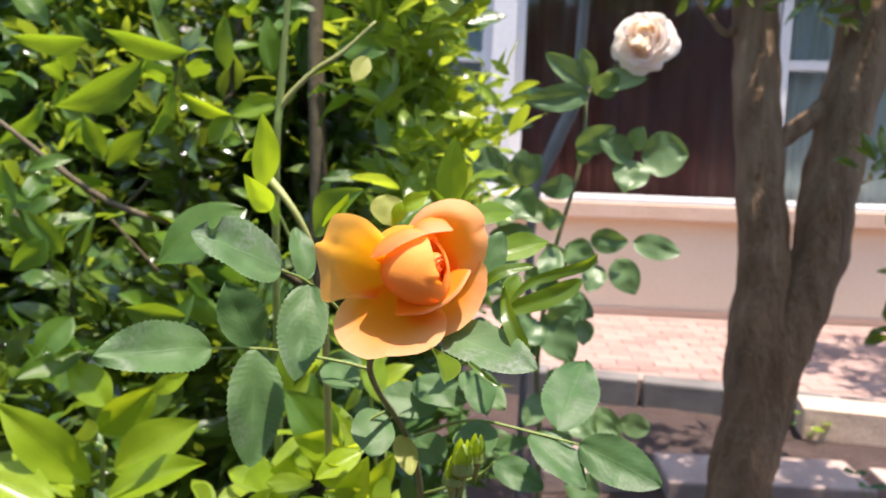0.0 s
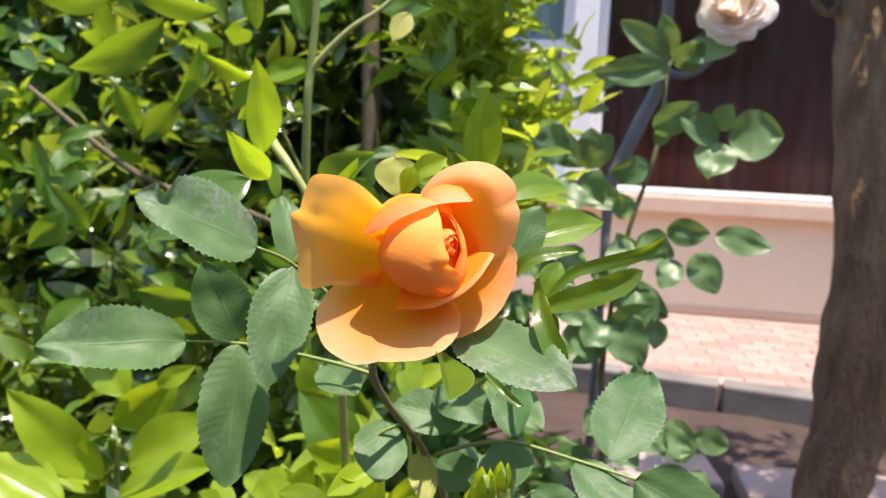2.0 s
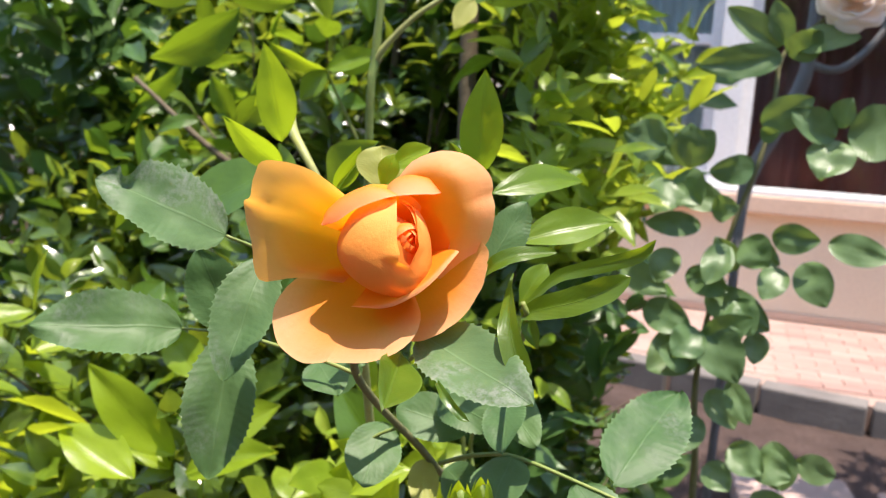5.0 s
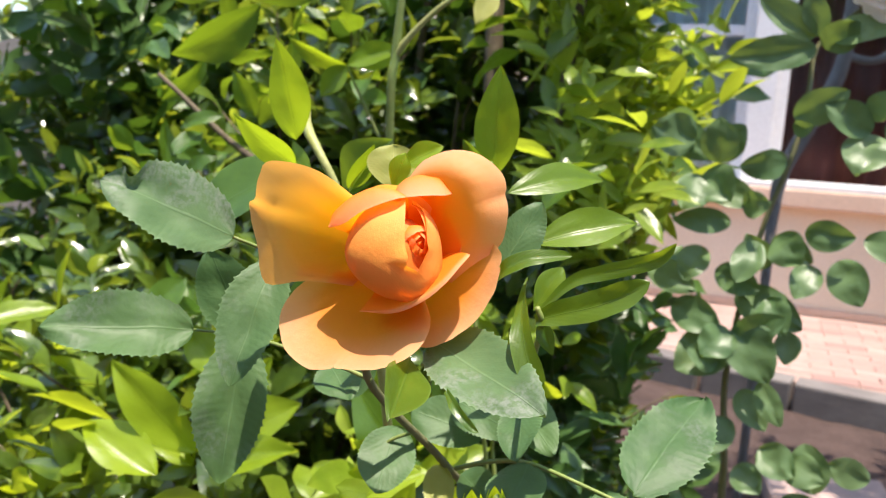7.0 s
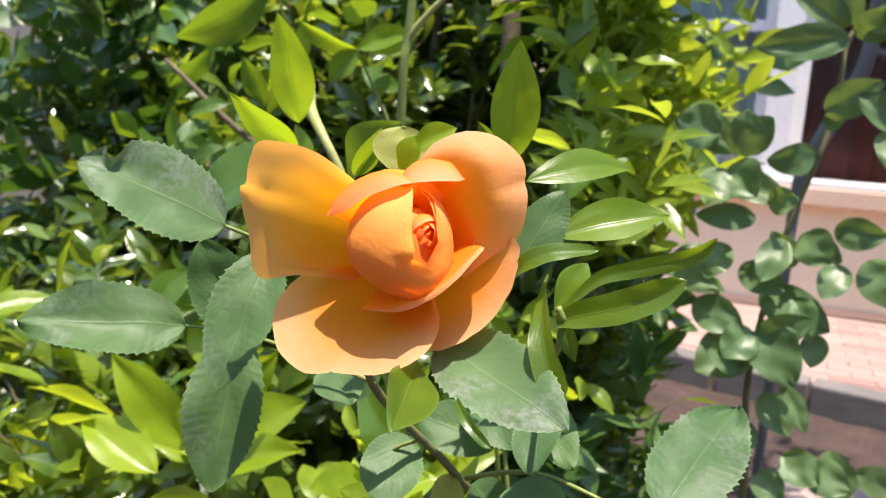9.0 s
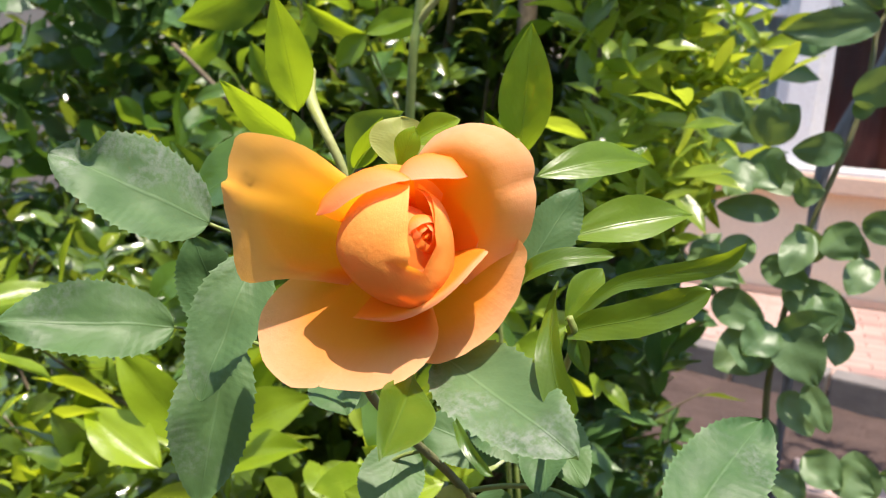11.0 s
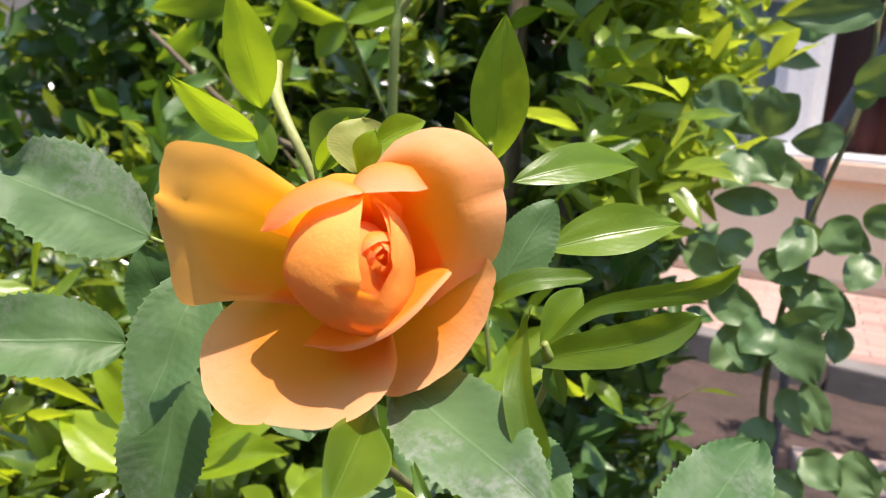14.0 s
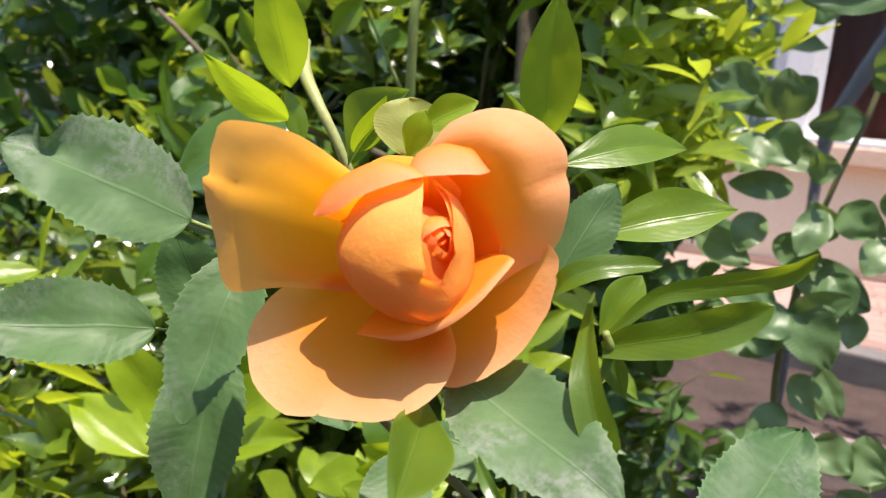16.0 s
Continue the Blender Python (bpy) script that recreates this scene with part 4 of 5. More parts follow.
blade(shoot_stem_3, shoot_leaf_mat, [(0.0408, 0.4560, 1.1632), (0.0520, 0.4575, 1.1752), (0.0640, 0.4560, 1.1806), (0.0780, 0.4510, 1.1862), (0.0845, 0.4495, 1.1900), (0.0892, 0.4488, 1.1955)], 0.0064, ((-0.3, -0.8, 0.5), (0.2, -0.95, -0.2)), 0.25, ((0, 0.35), (0.2, 0.8), (0.45, 1), (0.75, 0.9), (0.9, 0.5), (1, 0)), 0.06)
blade(shoot_stem_3, shoot_leaf_mat, [(0.0395, 0.4540, 1.1590), (0.0490, 0.4530, 1.1632), (0.0610, 0.4510, 1.1678), (0.0720, 0.4495, 1.1735), (0.0812, 0.4485, 1.1806)], 0.0128, ((-0.3, -0.85, 0.35), (-0.1, -0.9, 0.25)), 0.38, ((0, 0.3), (0.2, 0.75), (0.5, 1), (0.8, 0.85), (0.94, 0.4), (1, 0)), 0.05)
blade(shoot_stem_3, shoot_leaf_mat, [(0.0368, 0.4460, 1.1772), (0.0372, 0.4380, 1.1690), (0.0395, 0.4300, 1.1600), (0.0432, 0.4250, 1.1510), (0.0485, 0.4220, 1.1420)], 0.0108, ((-0.7, -0.7, 0.2), (0.1, -0.9, 0.4)), 0.42, ((0, 0), (0.25, 0.5), (0.55, 0.85), (0.8, 1), (0.94, 0.7), (1, 0)), 0.06)
leaf(shoot_stem_3, fresh_leaf_mat, "spoon", (0.0376, 0.4575, 1.1618), (0.0468, 0.4647, 1.1794), 0.0116, (-0.0860, -0.9067, 0.4130), 0.20, 0.30, 0.03)
leaf(shoot_stem_3, shrub_leaf_mat, "long", (0.0409, 0.4573, 1.1602), (0.0472, 0.4555, 1.1454), 0.0081, (-0.0814, -0.9927, 0.0893), 0.40, 0.50, 0.04)

# ---------------------------------------------------------------- the shrub behind
shrub = thing("shrub", (-0.6, 1.4, 0), "dense evergreen shrub with glossy pointed dark and lime leaves", "shrub")
sprig_stem_1 = part("sprig_stem", tube(bmesh.new(), [(-0.2109, 0.8102, 1.2766), (-0.1813, 0.8317, 1.2066), (-0.1327, 0.8675, 1.0896)], [0.001, 0.0015, 0.0022], 8, 6, 0.08, 1.0), stem_mat, shrub)
leaf(sprig_stem_1, fresh_leaf_mat, "long", (-0.2109, 0.8102, 1.2766), (-0.2600, 0.7929, 1.2984), 0.0250, (-0.0544, -0.7210, -0.6908), 0.50, 0.40, 0.03)
leaf(sprig_stem_1, fresh_leaf_mat, "long", (-0.2109, 0.8102, 1.2766), (-0.1564, 0.8117, 1.2913), 0.0280, (-0.0830, -0.9107, 0.4047), 0.50, 0.40, 0.03)
leaf(sprig_stem_1, fresh_leaf_mat, "long", (-0.2097, 0.8102, 1.2766), (-0.2334, 0.8068, 1.2479), 0.0240, (0.0896, -0.9950, 0.0446), 0.30, 0.40, 0.03)
leaf(sprig_stem_1, fresh_leaf_mat, "long", (-0.2098, 0.8105, 1.2794), (-0.1642, 0.8430, 1.2997), 0.0260, (0.6355, -0.5584, -0.5333), 0.40, 0.40, 0.03)
part("stem", tube(bmesh.new(), [(-0.148, 0.800, 1.50), (-0.156, 0.800, 1.364), (-0.161, 0.800, 1.291), (-0.164, 0.800, 1.242), (-0.168, 0.83, 1.05), (-0.175, 0.92, 0.60), (-0.185, 1.02, -0.02)], [0.0028, 0.0032, 0.0038, 0.0036, 0.0042, 0.006, 0.008], 9, 6, 0.12, 3.0), stem_mat, shrub)
part("branch", tube(bmesh.new(), [(-0.163, 0.800, 1.283), (-0.150, 0.799, 1.300), (-0.127, 0.800, 1.323), (-0.100, 0.802, 1.342), (-0.070, 0.806, 1.372)], [0.0036, 0.0028, 0.0024, 0.0020, 0.0012], 8, 5, 0.10, 6.0), pale_stem_mat, shrub)
part("stem", tube(bmesh.new(), [(-0.195, 1.28, 1.62), (-0.200, 1.26, 1.42), (-0.190, 1.25, 1.15), (-0.200, 1.27, 0.60), (-0.20, 1.30, -0.03)], [0.010, 0.012, 0.013, 0.015, 0.018], 9, 6, 0.15, 8.0), brown_stem_mat, shrub)
part("branch", tube(bmesh.new(), [(-0.20, 1.26, 1.02), (-0.30, 1.10, 1.12), (-0.42, 1.02, 1.17), (-0.55, 1.00, 1.27)], [0.007, 0.0052, 0.0042, 0.0028], 8, 6, 0.12, 4.0), brown_stem_mat, shrub)
sprig_stem_2 = part("sprig_stem", tube(bmesh.new(), [(-0.3378, 0.7991, 0.9353), (-0.3475, 0.8132, 0.8862), (-0.3721, 0.8534, 0.8020)], [0.0022, 0.0028, 0.0035], 8, 6, 0.08, 1.0), stem_mat, shrub)
leaf(sprig_stem_2, young_leaf_mat, "long", (-0.3553, 0.8040, 0.8930), (-0.4337, 0.7755, 0.9863), 0.0541, (0.4112, -0.9091, 0.0675), 0.25, 0.40, 0.05)
leaf(sprig_stem_2, young_leaf_mat, "long", (-0.3455, 0.8331, 0.9660), (-0.3924, 0.8390, 1.0122), 0.0441, (0.3859, -0.7815, 0.4902), 0.30, 0.30, 0.05)
leaf(sprig_stem_2, shrub_leaf_mat, "long", (-0.3378, 0.7991, 0.9353), (-0.3702, 0.8005, 0.9457), 0.0228, (0.2668, -0.3894, 0.8816), 0.40, 0.30, 0.05)
leaf(sprig_stem_2, young_leaf_mat, "long", (-0.3322, 0.8055, 0.9055), (-0.2399, 0.8023, 0.9647), 0.0592, (-0.2749, -0.8829, 0.3807), 0.30, 0.30, 0.05)
leaf(sprig_stem_2, young_leaf_mat, "long", (-0.3291, 0.7831, 0.8878), (-0.2241, 0.7681, 0.9335), 0.0499, (-0.3838, -0.6291, 0.6760), 0.40, 0.30, 0.05)
leaf(sprig_stem_2, young_leaf_mat, "long", (-0.3637, 0.8391, 0.9319), (-0.3020, 0.8555, 0.9857), 0.0542, (0.4114, -0.8890, -0.2009), 0.30, 0.30, 0.05)
leaf(sprig_stem_2, young_leaf_mat, "long", (-0.3650, 0.8118, 0.8737), (-0.4493, 0.8272, 0.9144), 0.0554, (0.3192, -0.4521, 0.8329), 0.30, 0.30, 0.05)
leaf(sprig_stem_2, shrub_leaf_mat, "long", (-0.3213, 0.8634, 0.8852), (-0.3588, 0.8734, 0.9654), 0.0442, (0.3668, -0.8864, 0.2823), 0.30, 0.30, 0.05)
leaf(sprig_stem_2, young_leaf_mat, "long", (-0.3712, 0.7627, 0.8838), (-0.4622, 0.7674, 0.9196), 0.0537, (0.2622, -0.6096, 0.7481), 0.30, 0.30, 0.05)
leaf(shrub, shrub_leaf_mat, "long", (-0.0861, 0.6733, 0.9866), (-0.1269, 0.6606, 1.0457), 0.0452, (0.4879, -0.8596, 0.1522), 0.30, 0.30, 0.05)
leaf(shrub, young_leaf_mat, "long", (-0.0790, 0.6547, 0.9990), (-0.1139, 0.6362, 1.0120), 0.0300, (0.4404, -0.8939, -0.0830), 0.30, 0.30, 0.05)
leaf(shrub, young_leaf_mat, "long", (-0.0642, 0.6320, 0.9793), (-0.1002, 0.6244, 0.9979), 0.0255, (0.1145, -0.9772, -0.1787), 0.50, 0.30, 0.05)
leaf(shrub, young_leaf_mat, "long", (-0.0580, 0.6348, 1.0025), (-0.0932, 0.6129, 0.9864), 0.0252, (0.1011, -0.6876, 0.7190), 0.40, 0.30, 0.05)
leaf(shrub, young_leaf_mat, "long", (-0.0467, 0.5919, 0.9811), (-0.0791, 0.5736, 0.9956), 0.0247, (0.4021, -0.8892, -0.2180), 0.40, 0.30, 0.05)
leaf(shrub, young_leaf_mat, "long", (-0.0703, 0.5908, 0.9716), (-0.0476, 0.5767, 1.0218), 0.0278, (-0.0344, -0.9662, -0.2554), 0.40, 0.30, 0.05)
leaf(shrub, shrub_leaf_mat, "long", (-0.1448, 0.5992, 1.2014), (-0.2050, 0.5792, 1.1597), 0.0485, (-0.1400, -0.7994, 0.5842), 0.20, 0.35, 0.05)
leaf(shrub, shrub_leaf_mat, "long", (-0.3787, 0.8706, 1.3527), (-0.4460, 0.8404, 1.3509), 0.0383, (0.2472, -0.4995, -0.8303), 0.40, 0.30, 0.05)
leaf(shrub, shrub_leaf_mat, "long", (-0.2710, 0.8690, 1.3435), (-0.3525, 0.8413, 1.3610), 0.0381, (0.0559, -0.6452, -0.7620), 0.40, 0.30, 0.05)
leaf(shrub, shrub_leaf_mat, "long", (-0.3014, 0.8170, 1.3291), (-0.3792, 0.7911, 1.2791), 0.0521, (0.5739, -0.5492, -0.6075), 0.40, 0.90, 0.05)
leaf(shrub, shrub_leaf_mat, "long", (-0.1730, 0.8152, 1.3186), (-0.1773, 0.8120, 1.3747), 0.0265, (0.4496, -0.8931, -0.0163), 0.30, 0.20, 0.05)
leaf(shrub, shrub_leaf_mat, "long", (-0.2223, 0.8360, 1.3227), (-0.2211, 0.8225, 1.3765), 0.0249, (-0.2617, -0.9373, -0.2302), 0.30, 0.20, 0.05)
leaf(shrub, shrub_leaf_mat, "long", (-0.1095, 0.8186, 1.3486), (-0.0565, 0.8077, 1.3437), 0.0300, (-0.1837, -0.9688, 0.1663), 0.20, 0.40, 0.05)
leaf(shrub, pale_leaf_mat, "long", (-0.0764, 0.7969, 1.3374), (-0.0880, 0.7835, 1.3101), 0.0210, (0.1355, -0.9113, 0.3888), 0.20, 0.30, 0.05)
leaf(shrub, shrub_leaf_mat, "long", (-0.3114, 0.8579, 1.2515), (-0.2844, 0.8550, 1.3108), 0.0310, (0.8675, -0.2845, -0.4081), 0.50, 0.40, 0.05)
leaf(shrub, young_leaf_mat, "long", (-0.0602, 0.6685, 0.9485), (-0.0317, 0.6637, 0.9922), 0.0269, (0.1660, -0.9624, -0.2148), 0.40, 0.30, 0.05)
leaf(shrub, young_leaf_mat, "long", (-0.1537, 0.7156, 0.9187), (-0.1273, 0.7118, 0.9703), 0.0325, (0.1841, -0.9688, -0.1662), 0.40, 0.30, 0.05)
leaf(shrub, shrub_leaf_mat, "long", (-0.2426, 0.7663, 1.0818), (-0.2979, 0.7476, 1.0919), 0.0395, (0.2288, -0.8905, -0.3933), 0.40, 0.40, 0.05)
leaf(shrub, shrub_leaf_mat, "long", (-0.3700, 0.8055, 1.0691), (-0.3986, 0.7804, 1.0277), 0.0353, (0.2229, -0.8945, 0.3876), 0.30, 0.40, 0.05)
leaf(shrub, shrub_leaf_mat, "long", (-0.4162, 0.8452, 1.1442), (-0.4454, 0.8309, 1.1092), 0.0376, (0.6816, -0.6693, -0.2957), 0.30, 0.40, 0.05)
leaf(shrub, young_leaf_mat, "long", (-0.2448, 0.6796, 1.0323), (-0.2136, 0.6817, 1.0504), 0.0177, (0.0028, -0.9940, 0.1097), 0.20, 0.50, 0.05)


def mass(rng, count, spot, size, slim, up, nu=4, nv=6, kind="long"):
    """Many leaves in one mesh: spot() gives each leaf's place and the way its twig runs."""
    verts, faces, uvs = [], [], []
    kinds = []
    for k in range(9):
        kinds.append(leaf_points(kind, 1.0, slim * rng.uniform(0.85, 1.15), rng.uniform(0.1, 0.5), rng.uniform(-0.1, 0.9), 0.12, k * 1.3, nu, nv))
    for k in range(count):
        at, way = spot()
        pts, uv = kinds[k % 9]
        s = size * rng.uniform(0.6, 1.25)
        turn = leaf_pose(at, at + way, Vector((rng.gauss(0, 0.55), rng.gauss(-0.25, 0.55), up)))
        start = len(verts)
        verts += [(turn @ (p * s))[:] for p in pts]
        for j in range(nv):
            for i in range(nu):
                q = (j * (nu + 1) + i, j * (nu + 1) + i + 1, (j + 1) * (nu + 1) + i + 1, (j + 1) * (nu + 1) + i)
                faces.append([start + v for v in q])
                uvs += [uv[v] for v in q]
    return verts, faces, uvs


def stuff(name, made, mat, parent, label, kind="stuff"):
    mesh = bpy.data.meshes.new(name)
    mesh.from_pydata(made[0], [], made[1])
    layer = mesh.uv_layers.new(name="UVMap")
    layer.data.foreach_set("uv", [c for uv in made[2] for c in uv])
    mesh.polygons.foreach_set("use_smooth", [True] * len(mesh.polygons))
    mesh.materials.append(mat)
    ob = hang(new(name, mesh), parent, Matrix(), label)
    ob["kind"] = kind
    return ob


def bush_twigs(rng, n, inside, length, upward):
    """Twigs as straight runs: foot and end."""
    runs = []
    for k in range(n):
        a = inside(rng)
        d = Vector((rng.gauss(0, 0.5), rng.gauss(-0.1, 0.5), upward)).normalized()
        runs.append((a, a + d * length * rng.uniform(0.6, 1.3)))
    return runs


def along_twigs(rng, runs):
    def spot():
        a, b = runs[rng.randrange(len(runs))]
        t = rng.random()
        d = (b - a).normalized()
        side = Vector((rng.gauss(0, 1), rng.gauss(0, 1), rng.gauss(0, 0.6))).normalized()
        return a.lerp(b, t), (d * 0.55 + side).normalized()
    return spot


def in_shrub(rng):
    while True:
        p = Vector((rng.uniform(-1.8, 0.35), rng.uniform(0.55, 2.4), rng.uniform(0.10, 1.95)))
        face = 0.80 + 0.36 * (p.z - 0.85) + 0.3 * max(0.0, p.z - 1.1) + 0.30 * min(1.0, max(0.0, (p.z - 0.75) / 0.25)) + 0.10 * noise.noise(p * 2.5)
        face += min(0.55, 0.75 * max(0.0, -0.44 - p.x))
        face += 0.16 * math.exp(-((p.x + 0.25) / 0.14) ** 2) * min(1.0, max(0.0, (1.50 - p.z) / 0.25)) * min(1.0, max(0.0, (p.z - 0.95) / 0.1))     # a hollow under the upper shoots
        edge = -0.04 + 0.09 * noise.noise(p * 3.1) + 0.04 * max(0, p.z - 1.1)
        if (p.x < -1.1 or p.y > 1.7) and abs((p.x + 0.85) / 1.35) ** 3 + abs((p.y - 1.5) / 1.05) ** 3 > 1 + 0.3 * noise.noise(p * 2.0):
            continue
        if rng.random() < (-0.75 - p.x) / 1.5:
            continue
        if p.z > (1.75 if p.x > -0.4 else 1.56) + 0.30 * noise.noise(p * 1.7):
            continue
        if p.x > -0.22 and p.z < 1.0 and p.y < 1.2:
            continue
        if p.x > -0.16 and p.z > 1.0 and noise.noise(p * 6.0 + Vector((4, 4, 0))) > 0.06:
            continue
        if p.y > face and p.x < edge and (p.y < face + 0.5 or rng.random() < 0.4):
            return p


rng = random.Random(11)
runs = bush_twigs(rng, 1500, in_shrub, 0.22, 0.9)
bm = bmesh.new()
for a, b in runs[:420]:
    tube(bm, [a - (b - a) * 0.6, a, a.lerp(b, 0.5) + Vector((rng.gauss(0, 0.008), rng.gauss(0, 0.008), 0)), b], [0.0035, 0.003, 0.002, 0.001], 5, 2)
part("twig", bm, brown_stem_mat, shrub)["kind"] = "stuff"
for k in range(3, 7):
    x, y = -1.9 + 0.3 * k, 1.25 + 0.12 * (k % 3) + min(0.75, 0.95 * max(0.0, 1.48 - 0.3 * k))
    part("stem", tube(bmesh.new(), [(x, y, -0.03), (x + 0.03, y - 0.03, 0.5), (x - 0.02, y + 0.02, 1.0), (x + 0.05, y - 0.04, 1.6)], [0.016, 0.013, 0.010, 0.005], 9, 5, 0.15, k), brown_stem_mat, shrub)
stuff("foliage", mass(rng, 28000, along_twigs(rng, runs), 0.066, 0.43, 0.75), shrub_mass_mat, shrub, "")


def low_fill(rng):
    return Vector((rng.uniform(-0.28, 0.04), rng.uniform(1.0, 1.50), rng.uniform(0.30, 0.98)))


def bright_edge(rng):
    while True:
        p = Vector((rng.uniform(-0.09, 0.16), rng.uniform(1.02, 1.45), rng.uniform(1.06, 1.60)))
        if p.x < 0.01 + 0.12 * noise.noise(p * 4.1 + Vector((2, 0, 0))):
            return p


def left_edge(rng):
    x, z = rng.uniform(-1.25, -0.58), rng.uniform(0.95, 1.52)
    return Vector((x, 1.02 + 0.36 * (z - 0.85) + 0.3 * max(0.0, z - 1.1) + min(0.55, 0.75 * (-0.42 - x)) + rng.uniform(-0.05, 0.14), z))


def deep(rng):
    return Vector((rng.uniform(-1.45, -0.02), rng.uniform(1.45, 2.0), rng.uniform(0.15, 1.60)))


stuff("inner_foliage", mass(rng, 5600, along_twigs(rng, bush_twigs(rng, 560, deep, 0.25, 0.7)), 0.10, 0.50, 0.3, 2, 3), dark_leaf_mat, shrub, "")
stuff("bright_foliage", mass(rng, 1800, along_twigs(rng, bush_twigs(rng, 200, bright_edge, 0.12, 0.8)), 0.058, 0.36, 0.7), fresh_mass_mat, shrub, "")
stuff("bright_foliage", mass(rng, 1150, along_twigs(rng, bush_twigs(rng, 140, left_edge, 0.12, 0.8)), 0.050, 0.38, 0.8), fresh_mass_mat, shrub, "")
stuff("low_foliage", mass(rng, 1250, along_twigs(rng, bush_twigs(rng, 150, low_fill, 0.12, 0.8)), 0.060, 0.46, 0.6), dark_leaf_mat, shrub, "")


def loose_leaves(rng, count, spot, parent, mat, size, slim, up, kind="long"):
    """Leaves as parts of their own, on nine shared meshes."""
    shapes = []
    for k in range(9):
        pts, uvs = leaf_points(kind, 1.0, slim * rng.uniform(0.85, 1.15), rng.uniform(0.1, 0.5), rng.uniform(-0.1, 1.0), 0.14, k * 1.7 + 3, 6, 12)
        mesh = bpy.data.meshes.new("leaf")
        bm = grid_mesh(bmesh.new(), pts, uvs, 6, 12)
        bm.to_mesh(mesh)
        bm.free()
        mesh.polygons.foreach_set("use_smooth", [True] * len(mesh.polygons))
        mesh.materials.append(mat)
        shapes.append(mesh)
    for k in range(count):
        at, way = spot()
        m = leaf_pose(at, at + way, Vector((rng.gauss(0, 0.5), rng.gauss(-0.35, 0.5), up))) @ Matrix.Scale(size * rng.uniform(0.7, 1.25), 4)
        hang(new("leaf", shapes[k % 9]), parent, m)


def near_face(rng):
    while True:
        p = Vector((rng.uniform(-0.52, 0.04), rng.uniform(0.72, 1.2), rng.uniform(0.78, 1.45)))
        if p.x < -0.02 + 0.10 * noise.noise(p * 3.1) and 0 < p.y - (0.84 + 0.36 * (p.z - 0.85) + 0.08 * noise.noise(p * 4)) < 0.12:
            return p


def low_face(rng):
    p = Vector((rng.uniform(-1.1, -0.50), rng.uniform(0.66, 1.0), rng.uniform(0.58, 0.92)))
    return p


fresh = bush_twigs(rng, 60, near_face, 0.14, 0.9)
loose_leaves(rng, 95, along_twigs(rng, fresh), shrub, shrub_leaf_mat, 0.068, 0.42, 0.7)
stuff("young_foliage", mass(rng, 270, along_twigs(rng, bush_twigs(rng, 90, low_face, 0.14, 0.9)), 0.084, 0.46, 0.9), young_mass_mat, shrub, "")


def under_bloom(rng):
    return Vector((rng.uniform(-0.24, 0.0), rng.uniform(0.66, 0.95), rng.uniform(0.74, 0.97)))


stuff("young_foliage", mass(random.Random(5), 110, along_twigs(random.Random(6), bush_twigs(random.Random(7), 36, under_bloom, 0.10, 1.2)), 0.056, 0.44, 0.5), young_mass_mat, shrub, "")


def left_face(rng):
    return Vector((rng.uniform(-0.56, -0.34), rng.uniform(0.92, 1.15), rng.uniform(0.90, 1.26)))


loose_leaves(rng, 24, along_twigs(rng, bush_twigs(rng, 20, left_face, 0.14, 0.7)), shrub, shrub_leaf_mat, 0.072, 0.44, 0.8)
fresh = bush_twigs(rng, 36, low_face, 0.14, 0.9)
loose_leaves(rng, 50, along_twigs(rng, fresh), shrub, young_leaf_mat, 0.088, 0.46, 0.7)

# ---------------------------------------------------------------- the cream rose
WHITE_AT = leaf_pose((0.2641, 1.1069, 1.4080), (0.2500, 1.0588, 1.4270), (0, 0, 1))
white_rose = thing("rose_bush", tuple(Vector((WHITE_AT.translation.x - 0.08, WHITE_AT.translation.y + 0.1, 0))), "tall rose cane with one cream-white bloom and rounded leaves", "rose bush")
stem = part("stem", tube(bmesh.new(), [(0.2583, 1.1243, 1.3899), (0.2323, 1.1424, 1.3719), (0.1998, 1.1381, 1.3357), (0.1960, 1.1318, 1.2848), (0.1880, 1.1242, 1.2222), (0.1637, 1.1226, 1.1266), (0.1488, 1.1199, 1.0217), (0.1448, 1.1199, 0.9394), (0.1542, 1.1294, 0.8528), (0.1566, 1.1334, 0.7830), (0.1692, 1.1544, 0.4164), (0.1842, 1.1794, -0.0200)], [0.0022, 0.0022, 0.0028, 0.003, 0.003, 0.0035, 0.004, 0.0045, 0.005, 0.007], 8, 6, 0.08, 1.0), vine_stem_mat, white_rose)
leaf(white_rose, vine_leaf_mat, "rose", (0.1981, 1.1276, 1.3326), (0.1085, 1.1062, 1.3190), 0.0424, (0.2348, -0.9719, -0.0143), 0.20, 0.40, 0.05)
leaf(white_rose, vine_leaf_mat, "rose", (0.1960, 1.1293, 1.3464), (0.1337, 1.1141, 1.3844), 0.0352, (0.1774, -0.9789, -0.1015), 0.20, 0.40, 0.05)
leaf(white_rose, vine_leaf_mat, "rose", (0.1999, 1.1293, 1.3466), (0.1831, 1.1150, 1.3937), 0.0313, (0.0687, -0.9612, -0.2670), 0.20, 0.40, 0.05)
leaf(white_rose, vine_leaf_mat, "rose", (0.2116, 1.1293, 1.3470), (0.2724, 1.1099, 1.3551), 0.0453, (-0.3187, -0.7656, 0.5589), 0.20, 0.40, 0.05)
leaf(white_rose, vine_leaf_mat, "rose", (0.2042, 1.1279, 1.3351), (0.2340, 1.1108, 1.3613), 0.0410, (-0.0984, -0.8814, -0.4621), 0.20, 0.40, 0.05)
